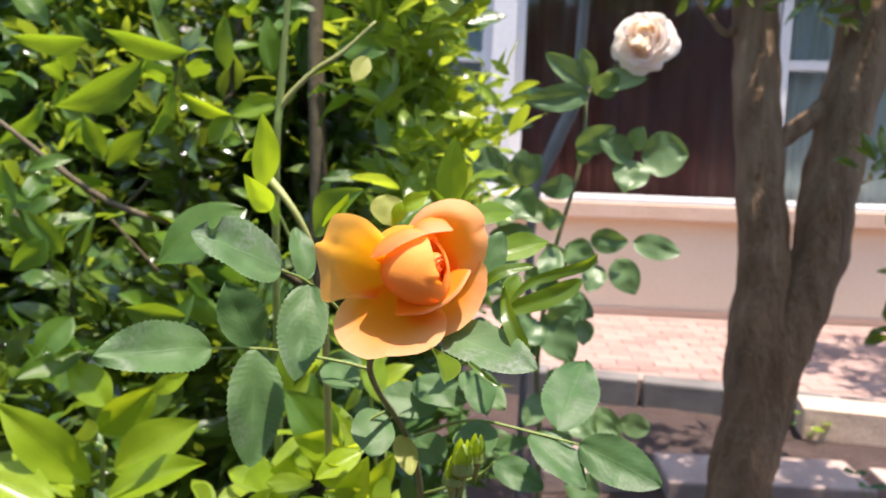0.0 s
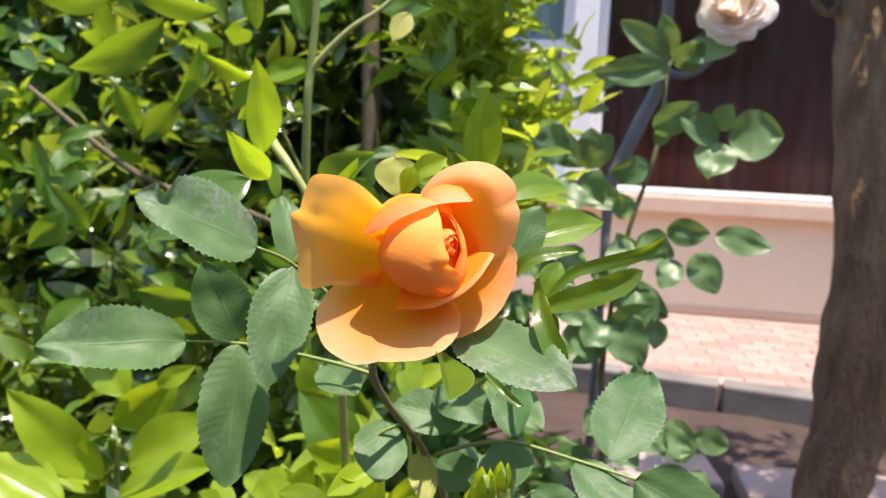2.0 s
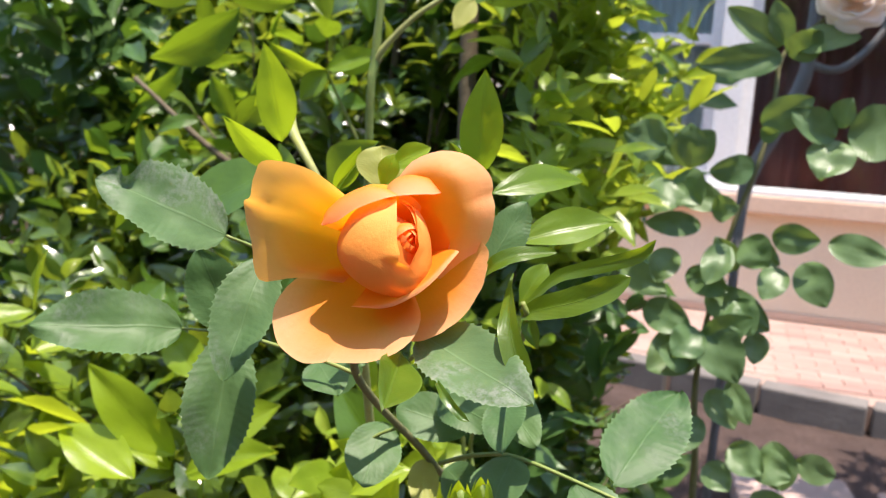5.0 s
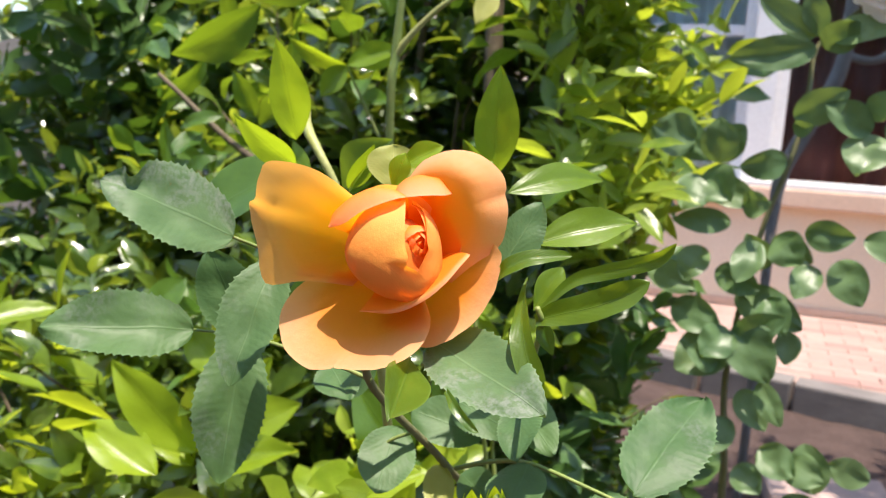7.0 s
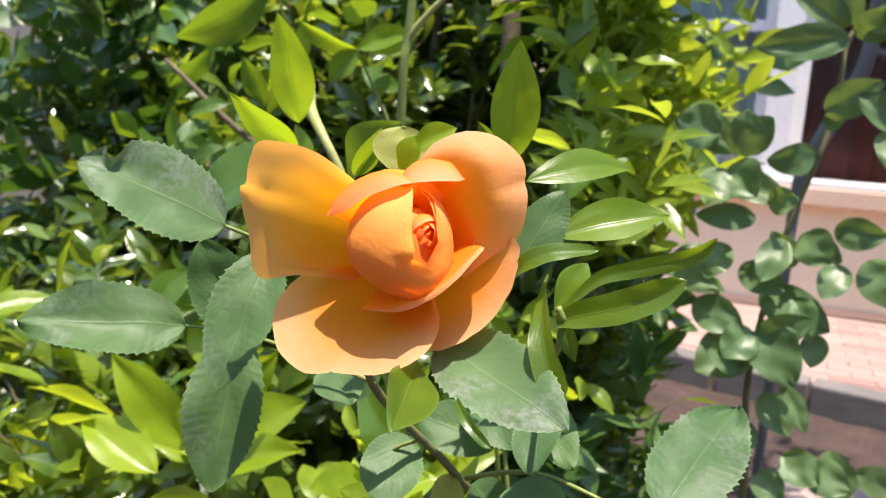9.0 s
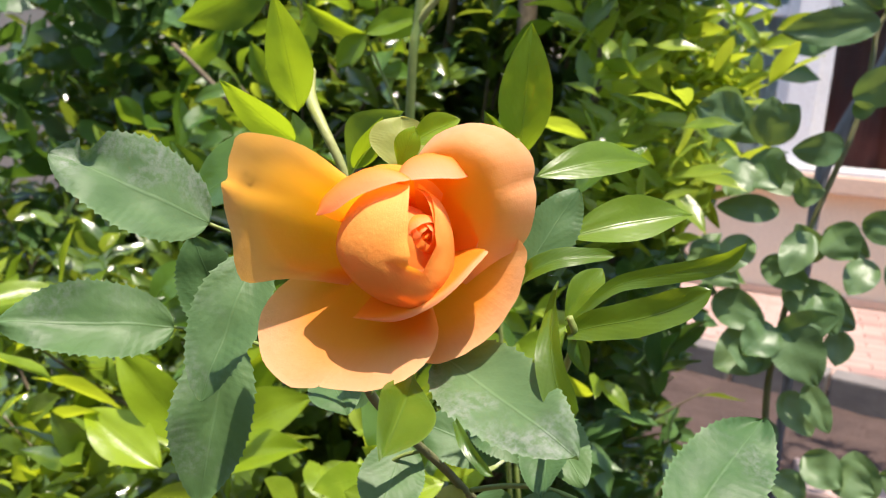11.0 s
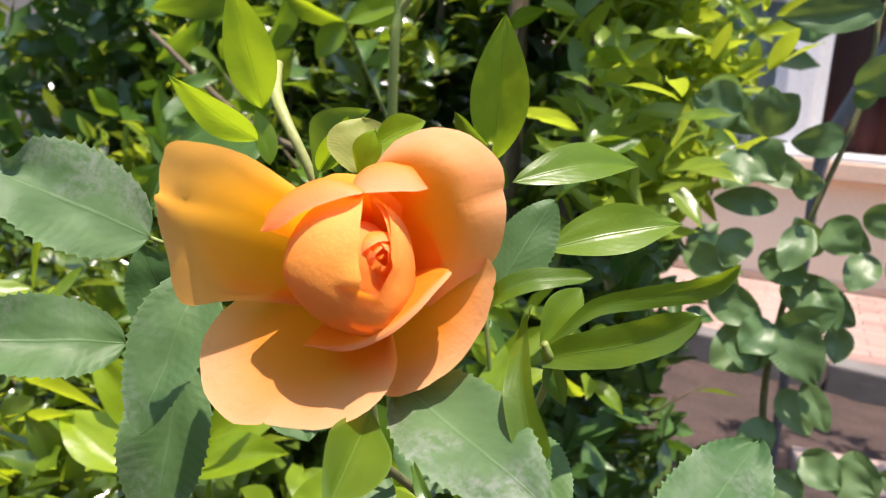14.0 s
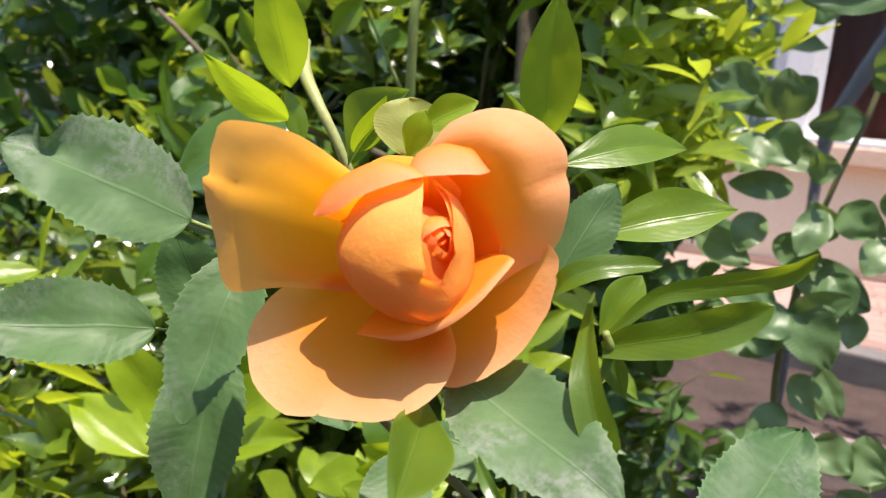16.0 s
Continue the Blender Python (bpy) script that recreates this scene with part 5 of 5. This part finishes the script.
leaf(white_rose, vine_leaf_mat, "rose", (0.1836, 1.1184, 1.2571), (0.2327, 1.1020, 1.2892), 0.0431, (-0.1755, -0.9590, -0.2224), 0.20, 0.40, 0.05)
leaf(white_rose, vine_leaf_mat, "rose", (0.2617, 1.1170, 1.2482), (0.2103, 1.1001, 1.2732), 0.0415, (0.3168, -0.9484, 0.0126), 0.20, 0.40, 0.05)
leaf(white_rose, vine_leaf_mat, "rose", (0.2658, 1.1165, 1.2445), (0.2472, 1.0911, 1.2009), 0.0557, (-0.1370, -0.8295, 0.5414), 0.20, 0.40, 0.05)
leaf(white_rose, vine_leaf_mat, "rose", (0.2733, 1.1175, 1.2525), (0.3333, 1.0973, 1.2547), 0.0705, (-0.3192, -0.9326, 0.1685), 0.20, 0.40, 0.05)
leaf(white_rose, vine_leaf_mat, "rose", (0.2613, 1.1184, 1.2598), (0.2709, 1.1020, 1.2905), 0.0328, (-0.6384, -0.7433, -0.2001), 0.20, 0.40, 0.05)
leaf(white_rose, vine_leaf_mat, "rose", (0.1840, 1.1170, 1.2455), (0.2019, 1.0973, 1.2501), 0.0219, (-0.6704, -0.6810, -0.2947), 0.20, 0.40, 0.05)
leaf(white_rose, vine_leaf_mat, "rose", (0.1813, 1.1127, 1.2106), (0.1324, 1.0917, 1.2022), 0.0383, (0.4094, -0.9045, -0.1197), 0.20, 0.40, 0.05)
leaf(white_rose, vine_leaf_mat, "rose", (0.0834, 1.1151, 1.2266), (0.0355, 1.0969, 1.2405), 0.0548, (0.3731, -0.9251, 0.0710), 0.20, 0.40, 0.05)
leaf(white_rose, vine_leaf_mat, "rose", (0.1114, 1.1123, 1.2043), (0.1077, 1.0983, 1.2544), 0.0463, (-0.0813, -0.9584, -0.2736), 0.20, 0.40, 0.05)
leaf(white_rose, vine_leaf_mat, "rose", (0.1000, 1.1113, 1.1962), (0.1261, 1.0871, 1.1640), 0.0548, (-0.4779, -0.8432, 0.2463), 0.20, 0.40, 0.05)
leaf(white_rose, vine_leaf_mat, "rose", (0.1403, 1.1066, 1.1590), (0.1681, 1.0871, 1.1655), 0.0347, (-0.5712, -0.8208, -0.0078), 0.20, 0.40, 0.05)
leaf(white_rose, vine_leaf_mat, "rose", (0.0964, 1.1104, 1.1884), (0.0769, 1.0857, 1.1509), 0.0463, (0.1271, -0.8576, 0.4984), 0.20, 0.40, 0.05)
leaf(white_rose, vine_leaf_mat, "rose", (0.2073, 1.1032, 1.1343), (0.2548, 1.0831, 1.1358), 0.0387, (-0.3908, -0.9204, 0.0111), 0.20, 0.40, 0.05)
leaf(white_rose, vine_leaf_mat, "rose", (0.2658, 1.1028, 1.1324), (0.3265, 1.0810, 1.1216), 0.0392, (-0.2776, -0.9170, 0.2864), 0.20, 0.40, 0.05)
leaf(white_rose, vine_leaf_mat, "rose", (0.2433, 1.0999, 1.1085), (0.2672, 1.0745, 1.0664), 0.0465, (-0.4116, -0.8646, 0.2883), 0.20, 0.40, 0.05)
leaf(white_rose, vine_leaf_mat, "rose", (0.2202, 1.0990, 1.0999), (0.2022, 1.0748, 1.0665), 0.0370, (0.0063, -0.8121, 0.5834), 0.20, 0.40, 0.05)
leaf(white_rose, vine_leaf_mat, "rose", (0.1802, 1.1028, 1.1294), (0.2048, 1.0792, 1.1022), 0.0470, (-0.5194, -0.8196, 0.2421), 0.20, 0.40, 0.05)
leaf(white_rose, vine_leaf_mat, "rose", (0.1610, 1.1018, 1.1210), (0.1406, 1.0764, 1.0772), 0.0386, (0.0142, -0.8676, 0.4970), 0.20, 0.40, 0.05)
leaf(white_rose, vine_leaf_mat, "rose", (0.1749, 1.0942, 1.0597), (0.1960, 1.0699, 1.0260), 0.0424, (-0.3147, -0.8516, 0.4192), 0.20, 0.40, 0.05)
leaf(white_rose, vine_leaf_mat, "rose", (0.1487, 1.0904, 1.0278), (0.1864, 1.0633, 0.9725), 0.0581, (-0.2810, -0.9235, 0.2613), 0.20, 0.40, 0.05)
leaf(white_rose, vine_leaf_mat, "rose", (0.1412, 1.0895, 1.0199), (0.1130, 1.0661, 0.9927), 0.0463, (0.1738, -0.8283, 0.5326), 0.20, 0.40, 0.05)
leaf(white_rose, vine_leaf_mat, "rose", (0.1348, 1.0847, 0.9810), (0.0975, 1.0671, 0.9998), 0.0410, (0.5308, -0.7876, 0.3130), 0.20, 0.40, 0.05)
leaf(white_rose, vine_leaf_mat, "rose", (0.1454, 1.0885, 1.0123), (0.1953, 1.0722, 1.0450), 0.0392, (-0.2670, -0.9609, -0.0729), 0.20, 0.40, 0.05)
leaf(white_rose, vine_leaf_mat, "rose", (0.1781, 1.0828, 0.9670), (0.2032, 1.0577, 0.9276), 0.0313, (-0.3953, -0.8680, 0.3005), 0.20, 0.40, 0.05)
leaf(white_rose, vine_leaf_mat, "round", (0.2350, 1.0946, 0.9009), (0.2466, 1.0782, 0.8498), 0.0481, (-0.3555, -0.9104, 0.2116), 0.15, 0.30, 0.04)
leaf(white_rose, vine_leaf_mat, "round", (0.2594, 1.0922, 0.8820), (0.3007, 1.0811, 0.8751), 0.0360, (-0.2351, -0.9618, 0.1405), 0.15, 0.30, 0.04)
leaf(white_rose, vine_leaf_mat, "round", (0.2174, 1.0869, 0.8373), (0.2558, 1.0735, 0.8111), 0.0473, (-0.1214, -0.9439, 0.3072), 0.15, 0.30, 0.04)
leaf(white_rose, vine_leaf_mat, "round", (0.1871, 1.0821, 0.7969), (0.2333, 1.0696, 0.7792), 0.0473, (-0.1097, -0.9251, 0.3636), 0.15, 0.30, 0.04)
leaf(white_rose, vine_leaf_mat, "round", (0.2728, 1.0869, 0.8392), (0.2563, 1.0715, 0.7956), 0.0401, (-0.3665, -0.8257, 0.4289), 0.15, 0.30, 0.04)
leaf(white_rose, vine_leaf_mat, "rose", (0.0421, 1.1380, 1.2472), (0.1075, 1.1128, 1.2087), 0.0465, (-0.2642, -0.9492, 0.1711), 0.20, 0.40, 0.05)
leaf(white_rose, vine_leaf_mat, "rose", (0.1012, 1.1333, 1.2110), (0.1347, 1.1175, 1.2478), 0.0466, (-0.0887, -0.9422, -0.3232), 0.20, 0.40, 0.05)
leaf(white_rose, vine_leaf_mat, "rose", (0.0946, 1.1296, 1.1807), (0.1587, 1.1068, 1.1612), 0.0399, (-0.2352, -0.9227, 0.3056), 0.20, 0.40, 0.05)
leaf(white_rose, vine_leaf_mat, "rose", (0.1309, 1.1241, 1.1374), (0.0671, 1.1042, 1.1368), 0.0336, (0.2845, -0.9183, 0.2754), 0.20, 0.40, 0.05)
leaf(white_rose, vine_leaf_mat, "rose", (0.1763, 1.1220, 1.1220), (0.2186, 1.0994, 1.1033), 0.0386, (-0.3719, -0.8961, 0.2421), 0.20, 0.40, 0.05)
leaf(white_rose, vine_leaf_mat, "rose", (0.1734, 1.1180, 1.0891), (0.1486, 1.1027, 1.1281), 0.0358, (0.1758, -0.9498, -0.2588), 0.20, 0.40, 0.05)
leaf(white_rose, vine_leaf_mat, "rose", (0.0763, 1.1122, 1.0383), (0.1308, 1.0897, 1.0213), 0.0464, (-0.2823, -0.9115, 0.2993), 0.20, 0.40, 0.05)
leaf(white_rose, vine_leaf_mat, "rose", (0.1451, 1.1145, 1.0596), (0.2154, 1.0904, 1.0300), 0.0527, (-0.1427, -0.9061, 0.3982), 0.20, 0.40, 0.05)
leaf(white_rose, vine_leaf_mat, "rose", (0.1503, 1.1081, 1.0074), (0.1910, 1.0836, 0.9737), 0.0521, (-0.2310, -0.8984, 0.3735), 0.20, 0.40, 0.05)
leaf(white_rose, vine_leaf_mat, "rose", (0.1409, 1.1080, 1.0062), (0.0873, 1.0833, 0.9675), 0.0638, (0.0364, -0.8645, 0.5013), 0.20, 0.40, 0.05)
leaf(white_rose, vine_leaf_mat, "rose", (0.2050, 1.1095, 1.0210), (0.2032, 1.0856, 0.9902), 0.0322, (-0.1035, -0.7827, 0.6137), 0.20, 0.40, 0.05)
leaf(white_rose, vine_leaf_mat, "rose", (0.1204, 1.1175, 1.0834), (0.1683, 1.0950, 1.0659), 0.0393, (-0.3278, -0.9061, 0.2675), 0.20, 0.40, 0.05)
leaf(white_rose, vine_leaf_mat, "rose", (0.1018, 1.1206, 1.1081), (0.0867, 1.0958, 1.0697), 0.0404, (-0.0324, -0.8337, 0.5513), 0.20, 0.40, 0.05)
leaf(white_rose, vine_leaf_mat, "rose", (0.0454, 1.1177, 1.0822), (0.1006, 1.0944, 1.0582), 0.0401, (-0.2599, -0.9193, 0.2955), 0.20, 0.40, 0.05)
leaf(white_rose, vine_leaf_mat, "rose", (0.1594, 1.1009, 0.9490), (0.1897, 1.0763, 0.9143), 0.0391, (-0.2018, -0.8743, 0.4414), 0.20, 0.40, 0.05)
leaf(white_rose, vine_leaf_mat, "rose", (0.1533, 1.0967, 0.9149), (0.1251, 1.0721, 0.8776), 0.0395, (0.0768, -0.8580, 0.5078), 0.20, 0.40, 0.05)
leaf(white_rose, vine_leaf_mat, "rose", (0.1875, 1.0932, 0.8872), (0.2245, 1.0706, 0.8686), 0.0453, (-0.2920, -0.8456, 0.4469), 0.20, 0.40, 0.05)
leaf(white_rose, vine_leaf_mat, "rose", (0.2132, 1.0920, 0.8784), (0.2543, 1.0703, 0.8675), 0.0449, (-0.3371, -0.8461, 0.4128), 0.20, 0.40, 0.05)
leaf(white_rose, vine_leaf_mat, "rose", (0.1648, 1.0904, 0.8635), (0.1907, 1.0676, 0.8433), 0.0392, (-0.2790, -0.7961, 0.5370), 0.20, 0.40, 0.05)
cream = part("bloom", tube(bmesh.new(), [(-0.03, 0, 0), (-0.02, 0, 0), (-0.012, 0, 0)], [0.003, 0.006, 0.008], 12, 4), stem_mat, white_rose, "full cream-white bloom with a peach heart", WHITE_AT)
part("heart", tube(bmesh.new(), [(-0.015, 0, 0), (-0.004, 0, 0), (0.006, 0, 0), (0.010, 0, 0), (0.0115, 0, 0)], [0.008, 0.012, 0.011, 0.007, 0.001], 14, 4, 0.25, 3.0), white_mat, cream, "", WHITE_AT)
rng = random.Random(3)
for ring, (n, reach, rise, wide, flare) in enumerate(((3, 9, 15, 1.6, 0.0), (4, 15, 14, 1.25, 0.0), (5, 21, 12, 1.05, 0.1), (6, 28, 8, 0.92, 0.3), (6, 37, 1, 0.80, 0.6), (6, 46, -7, 0.70, 0.8))):
    for k in range(n):
        a = 2 * math.pi * (k + 0.45 * ring) / n + rng.uniform(-0.35, 0.35)
        far, lift = reach * rng.uniform(0.78, 1.16), rise + rng.uniform(-4, 4)
        lean, nick, seed = rng.uniform(-5, 5), rng.uniform(-0.5, 0.5), rng.uniform(0, 40)
        pts, uvs = [], []
        for j in range(13):
            for i in range(17):
                u, v = i / 8 - 1, j / 12
                reach_here = 1 - 0.18 * abs(u) ** 2.5 - 0.10 * math.exp(-((u - nick) / 0.16) ** 2) * v ** 4 + 0.06 * v * noise.noise(Vector((u * 2.3, seed, 1)))
                r = far * reach_here * math.sin(min(1.0, 0.75 * v + 0.05) * math.pi / 2 * 1.15) if ring > 2 else far * reach_here * math.sin(math.pi * (0.12 + 0.58 * v))
                bend = a + u * wide * (0.55 + 0.45 * v)
                up = -16 + (lift + 16) * v ** 0.8 - flare * 9 * max(0.0, v - 0.65) ** 2 * 9 + 7.0 * noise.noise(Vector((u * 1.9, v * 1.6, seed))) * v ** 1.5 + lean * u * v
                pts.append(Vector((up, r * math.cos(bend), r * math.sin(bend))) * 0.00118)
                uvs.append((i / 16, v))
        part("petal", grid_mesh(bmesh.new(), pts, uvs, 16, 12), peach_mat if ring < 2 else white_mat, cream, "", WHITE_AT)

# ---------------------------------------------------------------- the forked tree
tree = thing("tree", (1.05, 2.2, 0), "tree with a forked brown trunk and rough dappled bark", "tree")
part("trunk", tube(bmesh.new(), [(0.8791, 2.2403, -0.0400), (0.8948, 2.2439, 0.2730), (0.9361, 2.2724, 0.5068), (1.0138, 2.3006, 0.7386), (1.0998, 2.3283, 0.9675), (1.1301, 2.3548, 1.1846), (1.1792, 2.3849, 1.4318), (1.2288, 2.4130, 1.6626), (1.2707, 2.4512, 1.9750), (1.3047, 2.5054, 2.4181)], [0.109, 0.092, 0.091, 0.082, 0.079, 0.079, 0.079, 0.079, 0.076, 0.066], 24, 8, 0.16, 2.0), bark_mat, tree)
part("limb", tube(bmesh.new(), [(0.9111, 2.2564, 0.3750), (0.9207, 2.2805, 0.5717), (0.9298, 2.3006, 0.7357), (0.9450, 2.3283, 0.9621), (0.9242, 2.3608, 1.2265), (0.9074, 2.3909, 1.4714), (0.9000, 2.4170, 1.6839), (0.8820, 2.4572, 2.0105), (0.8106, 2.5054, 2.4008)], [0.073, 0.076, 0.082, 0.074, 0.068, 0.066, 0.064, 0.059, 0.049], 24, 8, 0.16, 2.0), bark_mat, tree)
part("branch", tube(bmesh.new(), [(0.9238, 2.3678, 1.2837), (1.0046, 2.3733, 1.3307), (1.0769, 2.3799, 1.3873), (1.1407, 2.3869, 1.4468)], [0.033, 0.028, 0.028, 0.031], 24, 8, 0.16, 2.0), bark_mat, tree)
part("branch", tube(bmesh.new(), [(0.8957, 2.4090, 1.6182), (0.8534, 2.4130, 1.6495), (0.8133, 2.4090, 1.6154), (0.7534, 2.4170, 1.6787), (0.6665, 2.4331, 1.8066)], [0.016, 0.012, 0.010, 0.008, 0.007], 24, 8, 0.16, 2.0), bark_mat, tree)

# ---------------------------------------------------------------- thin grey trunk
grey_tree = thing("tree", (0.2912, 2.6131, -0.0300), "slim grey-barked leaning tree trunk in the shade", "tree")
part("trunk", tube(bmesh.new(), [(0.4552, 2.7230, 2.1095), (0.4352, 2.6653, 1.6380), (0.4239, 2.6408, 1.4384), (0.3652, 2.6231, 1.2915), (0.3065, 2.6053, 1.1446), (0.2927, 2.5897, 1.0174), (0.2912, 2.5631, 0.8001), (0.2912, 2.6131, -0.0300)], [0.014, 0.017, 0.021, 0.023, 0.021, 0.016, 0.013, 0.013], 14, 6, 0.12, 5.0), grey_bark_mat, grey_tree)
part("twig", tube(bmesh.new(), [(0.4248, 2.6452, 1.4738), (0.5130, 2.6432, 1.4612), (0.5997, 2.6533, 1.5463), (0.6519, 2.6672, 1.6613)], [0.012, 0.011, 0.010, 0.009], 10, 6, 0.1, 7.0), grey_bark_mat, grey_tree)

# ---------------------------------------------------------------- leaves of the tree, low plants
rng = random.Random(21)


def in_crown(rng):
    while True:
        p = Vector((rng.uniform(-0.1, 4.0), rng.uniform(1.2, 5.2), rng.uniform(1.75, 3.5)))
        near = min(((p.x - x) / rx) ** 2 + ((p.y - y) / ry) ** 2 + ((p.z - z) / rz) ** 2 for x, y, z, rx, ry, rz in ((1.35, 2.35, 2.6, 0.95, 0.9, 0.75), (3.1, 4.1, 2.8, 0.75, 0.8, 0.5), (0.45, 2.2, 2.5, 0.5, 0.5, 0.5)))
        if near < 1 + 0.45 * noise.noise(p * 1.6) and noise.noise(p * 2.6 + Vector((3, 1, 7))) > -0.08:
            return p


crown_runs = bush_twigs(rng, 640, in_crown, 0.25, 0.3)
bm = bmesh.new()
for a, b in crown_runs:
    tube(bm, [a, a.lerp(b, 0.5), b], [0.005, 0.004, 0.002], 5, 1)
part("twig", bm, brown_stem_mat, tree)["kind"] = "stuff"
stuff("crown", mass(rng, 10000, along_twigs(rng, crown_runs), 0.085, 0.42, 0.6), dark_leaf_mat, tree, "")



def hanging(rng):
    low, high = ((0.98, 2.253, 1.665), (1.16, 2.274, 1.80)) if rng.random() < 0.5 else ((0.72, 2.350, 1.63), (0.86, 2.377, 1.80))
    p = Vector([rng.uniform(q, w) for q, w in zip(low, high)])
    p.y += rng.uniform(-0.1, 0.1)
    return p


low_runs = bush_twigs(rng, 16, hanging, 0.12, -0.2)
stuff("low_foliage", mass(rng, 80, along_twigs(rng, low_runs), 0.075, 0.42, 0.5), shrub_mass_mat, tree, "")

side_bush = thing("shrub", (1.45, 1.75, 0), "leafy green shrub standing beside the forked tree", "shrub")


def in_side(rng):
    while True:
        p = Vector((rng.uniform(0.80, 1.6), rng.uniform(1.6, 2.1), rng.uniform(0.80, 1.34)))
        if p.x > 0.54 * p.y + 0.03 * noise.noise(p * 5) and noise.noise(p * 4.5 + Vector((0, 5, 0))) > -0.12:
            return p


side_runs = bush_twigs(rng, 70, in_side, 0.16, 0.4)
for k in range(4):
    part("stem", tube(bmesh.new(), [(1.45, 1.75, -0.02), (1.43 + 0.03 * k, 1.74, 0.5), (1.36 - 0.05 * k, 1.70 - 0.05 * k, 0.85 + 0.1 * k), (1.02 - 0.02 * k, 1.60 - 0.03 * k, 0.98 + 0.1 * k)], [0.012, 0.010, 0.006, 0.002], 7, 6), brown_stem_mat, side_bush)
stuff("foliage", mass(rng, 480, along_twigs(rng, side_runs), 0.075, 0.42, 0.6), shrub_mass_mat, side_bush, "")


def weed(at, n, tall, size, mat, seed, kind="round"):
    w = thing("weed", at, "small leafy green weed growing in the soil", "weed", "weeds")
    r = random.Random(seed)
    for k in range(n):
        a = r.uniform(0, 6.28)
        top = Vector(at) + Vector((math.cos(a) * tall * r.uniform(0.2, 0.7), math.sin(a) * tall * r.uniform(0.2, 0.7), tall * r.uniform(0.5, 1.0)))
        part("stalk", tube(bmesh.new(), [at, Vector(at).lerp(top, 0.5) + Vector((0, 0, 0.1 * tall)), top], [0.003, 0.002, 0.0012], 5, 3), stem_mat, w)
        for q in range(3):
            b = r.uniform(0, 6.28)
            leaf(w, mat, kind, tuple(top), tuple(top + Vector((math.cos(b), math.sin(b), 0.25)) * size * r.uniform(0.7, 1.2)), size * 0.6, (0, -0.4, 1), 0.2, 0.4)


weed((1.72, 3.56, 0.0), 7, 0.10, 0.035, young_leaf_mat, 1)
weed((1.58, 3.60, 0.0), 6, 0.10, 0.035, shrub_leaf_mat, 2)
weed((1.62, 2.55, 0.0), 7, 0.42, 0.06, rose_leaf_mat, 3)
weed((1.42, 2.35, 0.0), 5, 0.28, 0.05, rose_leaf_mat, 4)

# ---------------------------------------------------------------- terrace bricks
rng = random.Random(8)
shapes = []
for k in range(5):
    bm = box(bmesh.new(), -0.100, -0.050, -0.02, 0.100, 0.050, 0.0)
    top = [v for v in bm.verts if v.co.z > -0.001]
    for v in bm.verts:
        v.co += Vector((0.0015 * noise.noise(v.co * 40 + Vector((k, 0, 0))), 0.002 * noise.noise(v.co * 40 + Vector((0, k, 0))), 0))
    bmesh.ops.bevel(bm, geom=[e for e in bm.edges if all(v.co.z > -0.001 for v in e.verts)], offset=0.004, segments=1, affect="EDGES")
    mesh = bpy.data.meshes.new("brick")
    bm.to_mesh(mesh)
    bm.free()
    mesh.materials.append(paver_mat)
    shapes.append(mesh)
nearest, rest = [], []
for row in range(-2, 26):
    for col in range(-14, 20):
        x, y = -0.7 + col * 0.204 + (0.102 if row % 2 else 0.0), -2.55 + row * 0.104
        if y > -0.06:
            continue
        p = WALL @ Vector((x, y, TERRACE_Z))
        if (KERB.inverted() @ p).y < 0.22:
            continue
        m = WALL @ pose(x, y, TERRACE_Z + rng.uniform(0.0, 0.003), rng.uniform(-0.4, 0.4), rng.uniform(-0.6, 0.6), rng.uniform(-0.8, 0.8))
        (nearest if -1.2 < x < 1.5 and len(nearest) < 290 else rest).append((m, rng.randrange(5)))
for m, k in nearest:
    hang(new("brick", shapes[k]), terrace, m)
verts, faces = [], []
for m, k in rest:
    start = len(verts)
    verts += [(m @ v.co)[:] for v in shapes[k].vertices]
    faces += [[start + i for i in f.vertices] for f in shapes[k].polygons]
mesh = bpy.data.meshes.new("brickwork")
mesh.from_pydata(verts, [], faces)
mesh.materials.append(paver_mat)
hang(new("brickwork", mesh), terrace, Matrix())["kind"] = "stuff"
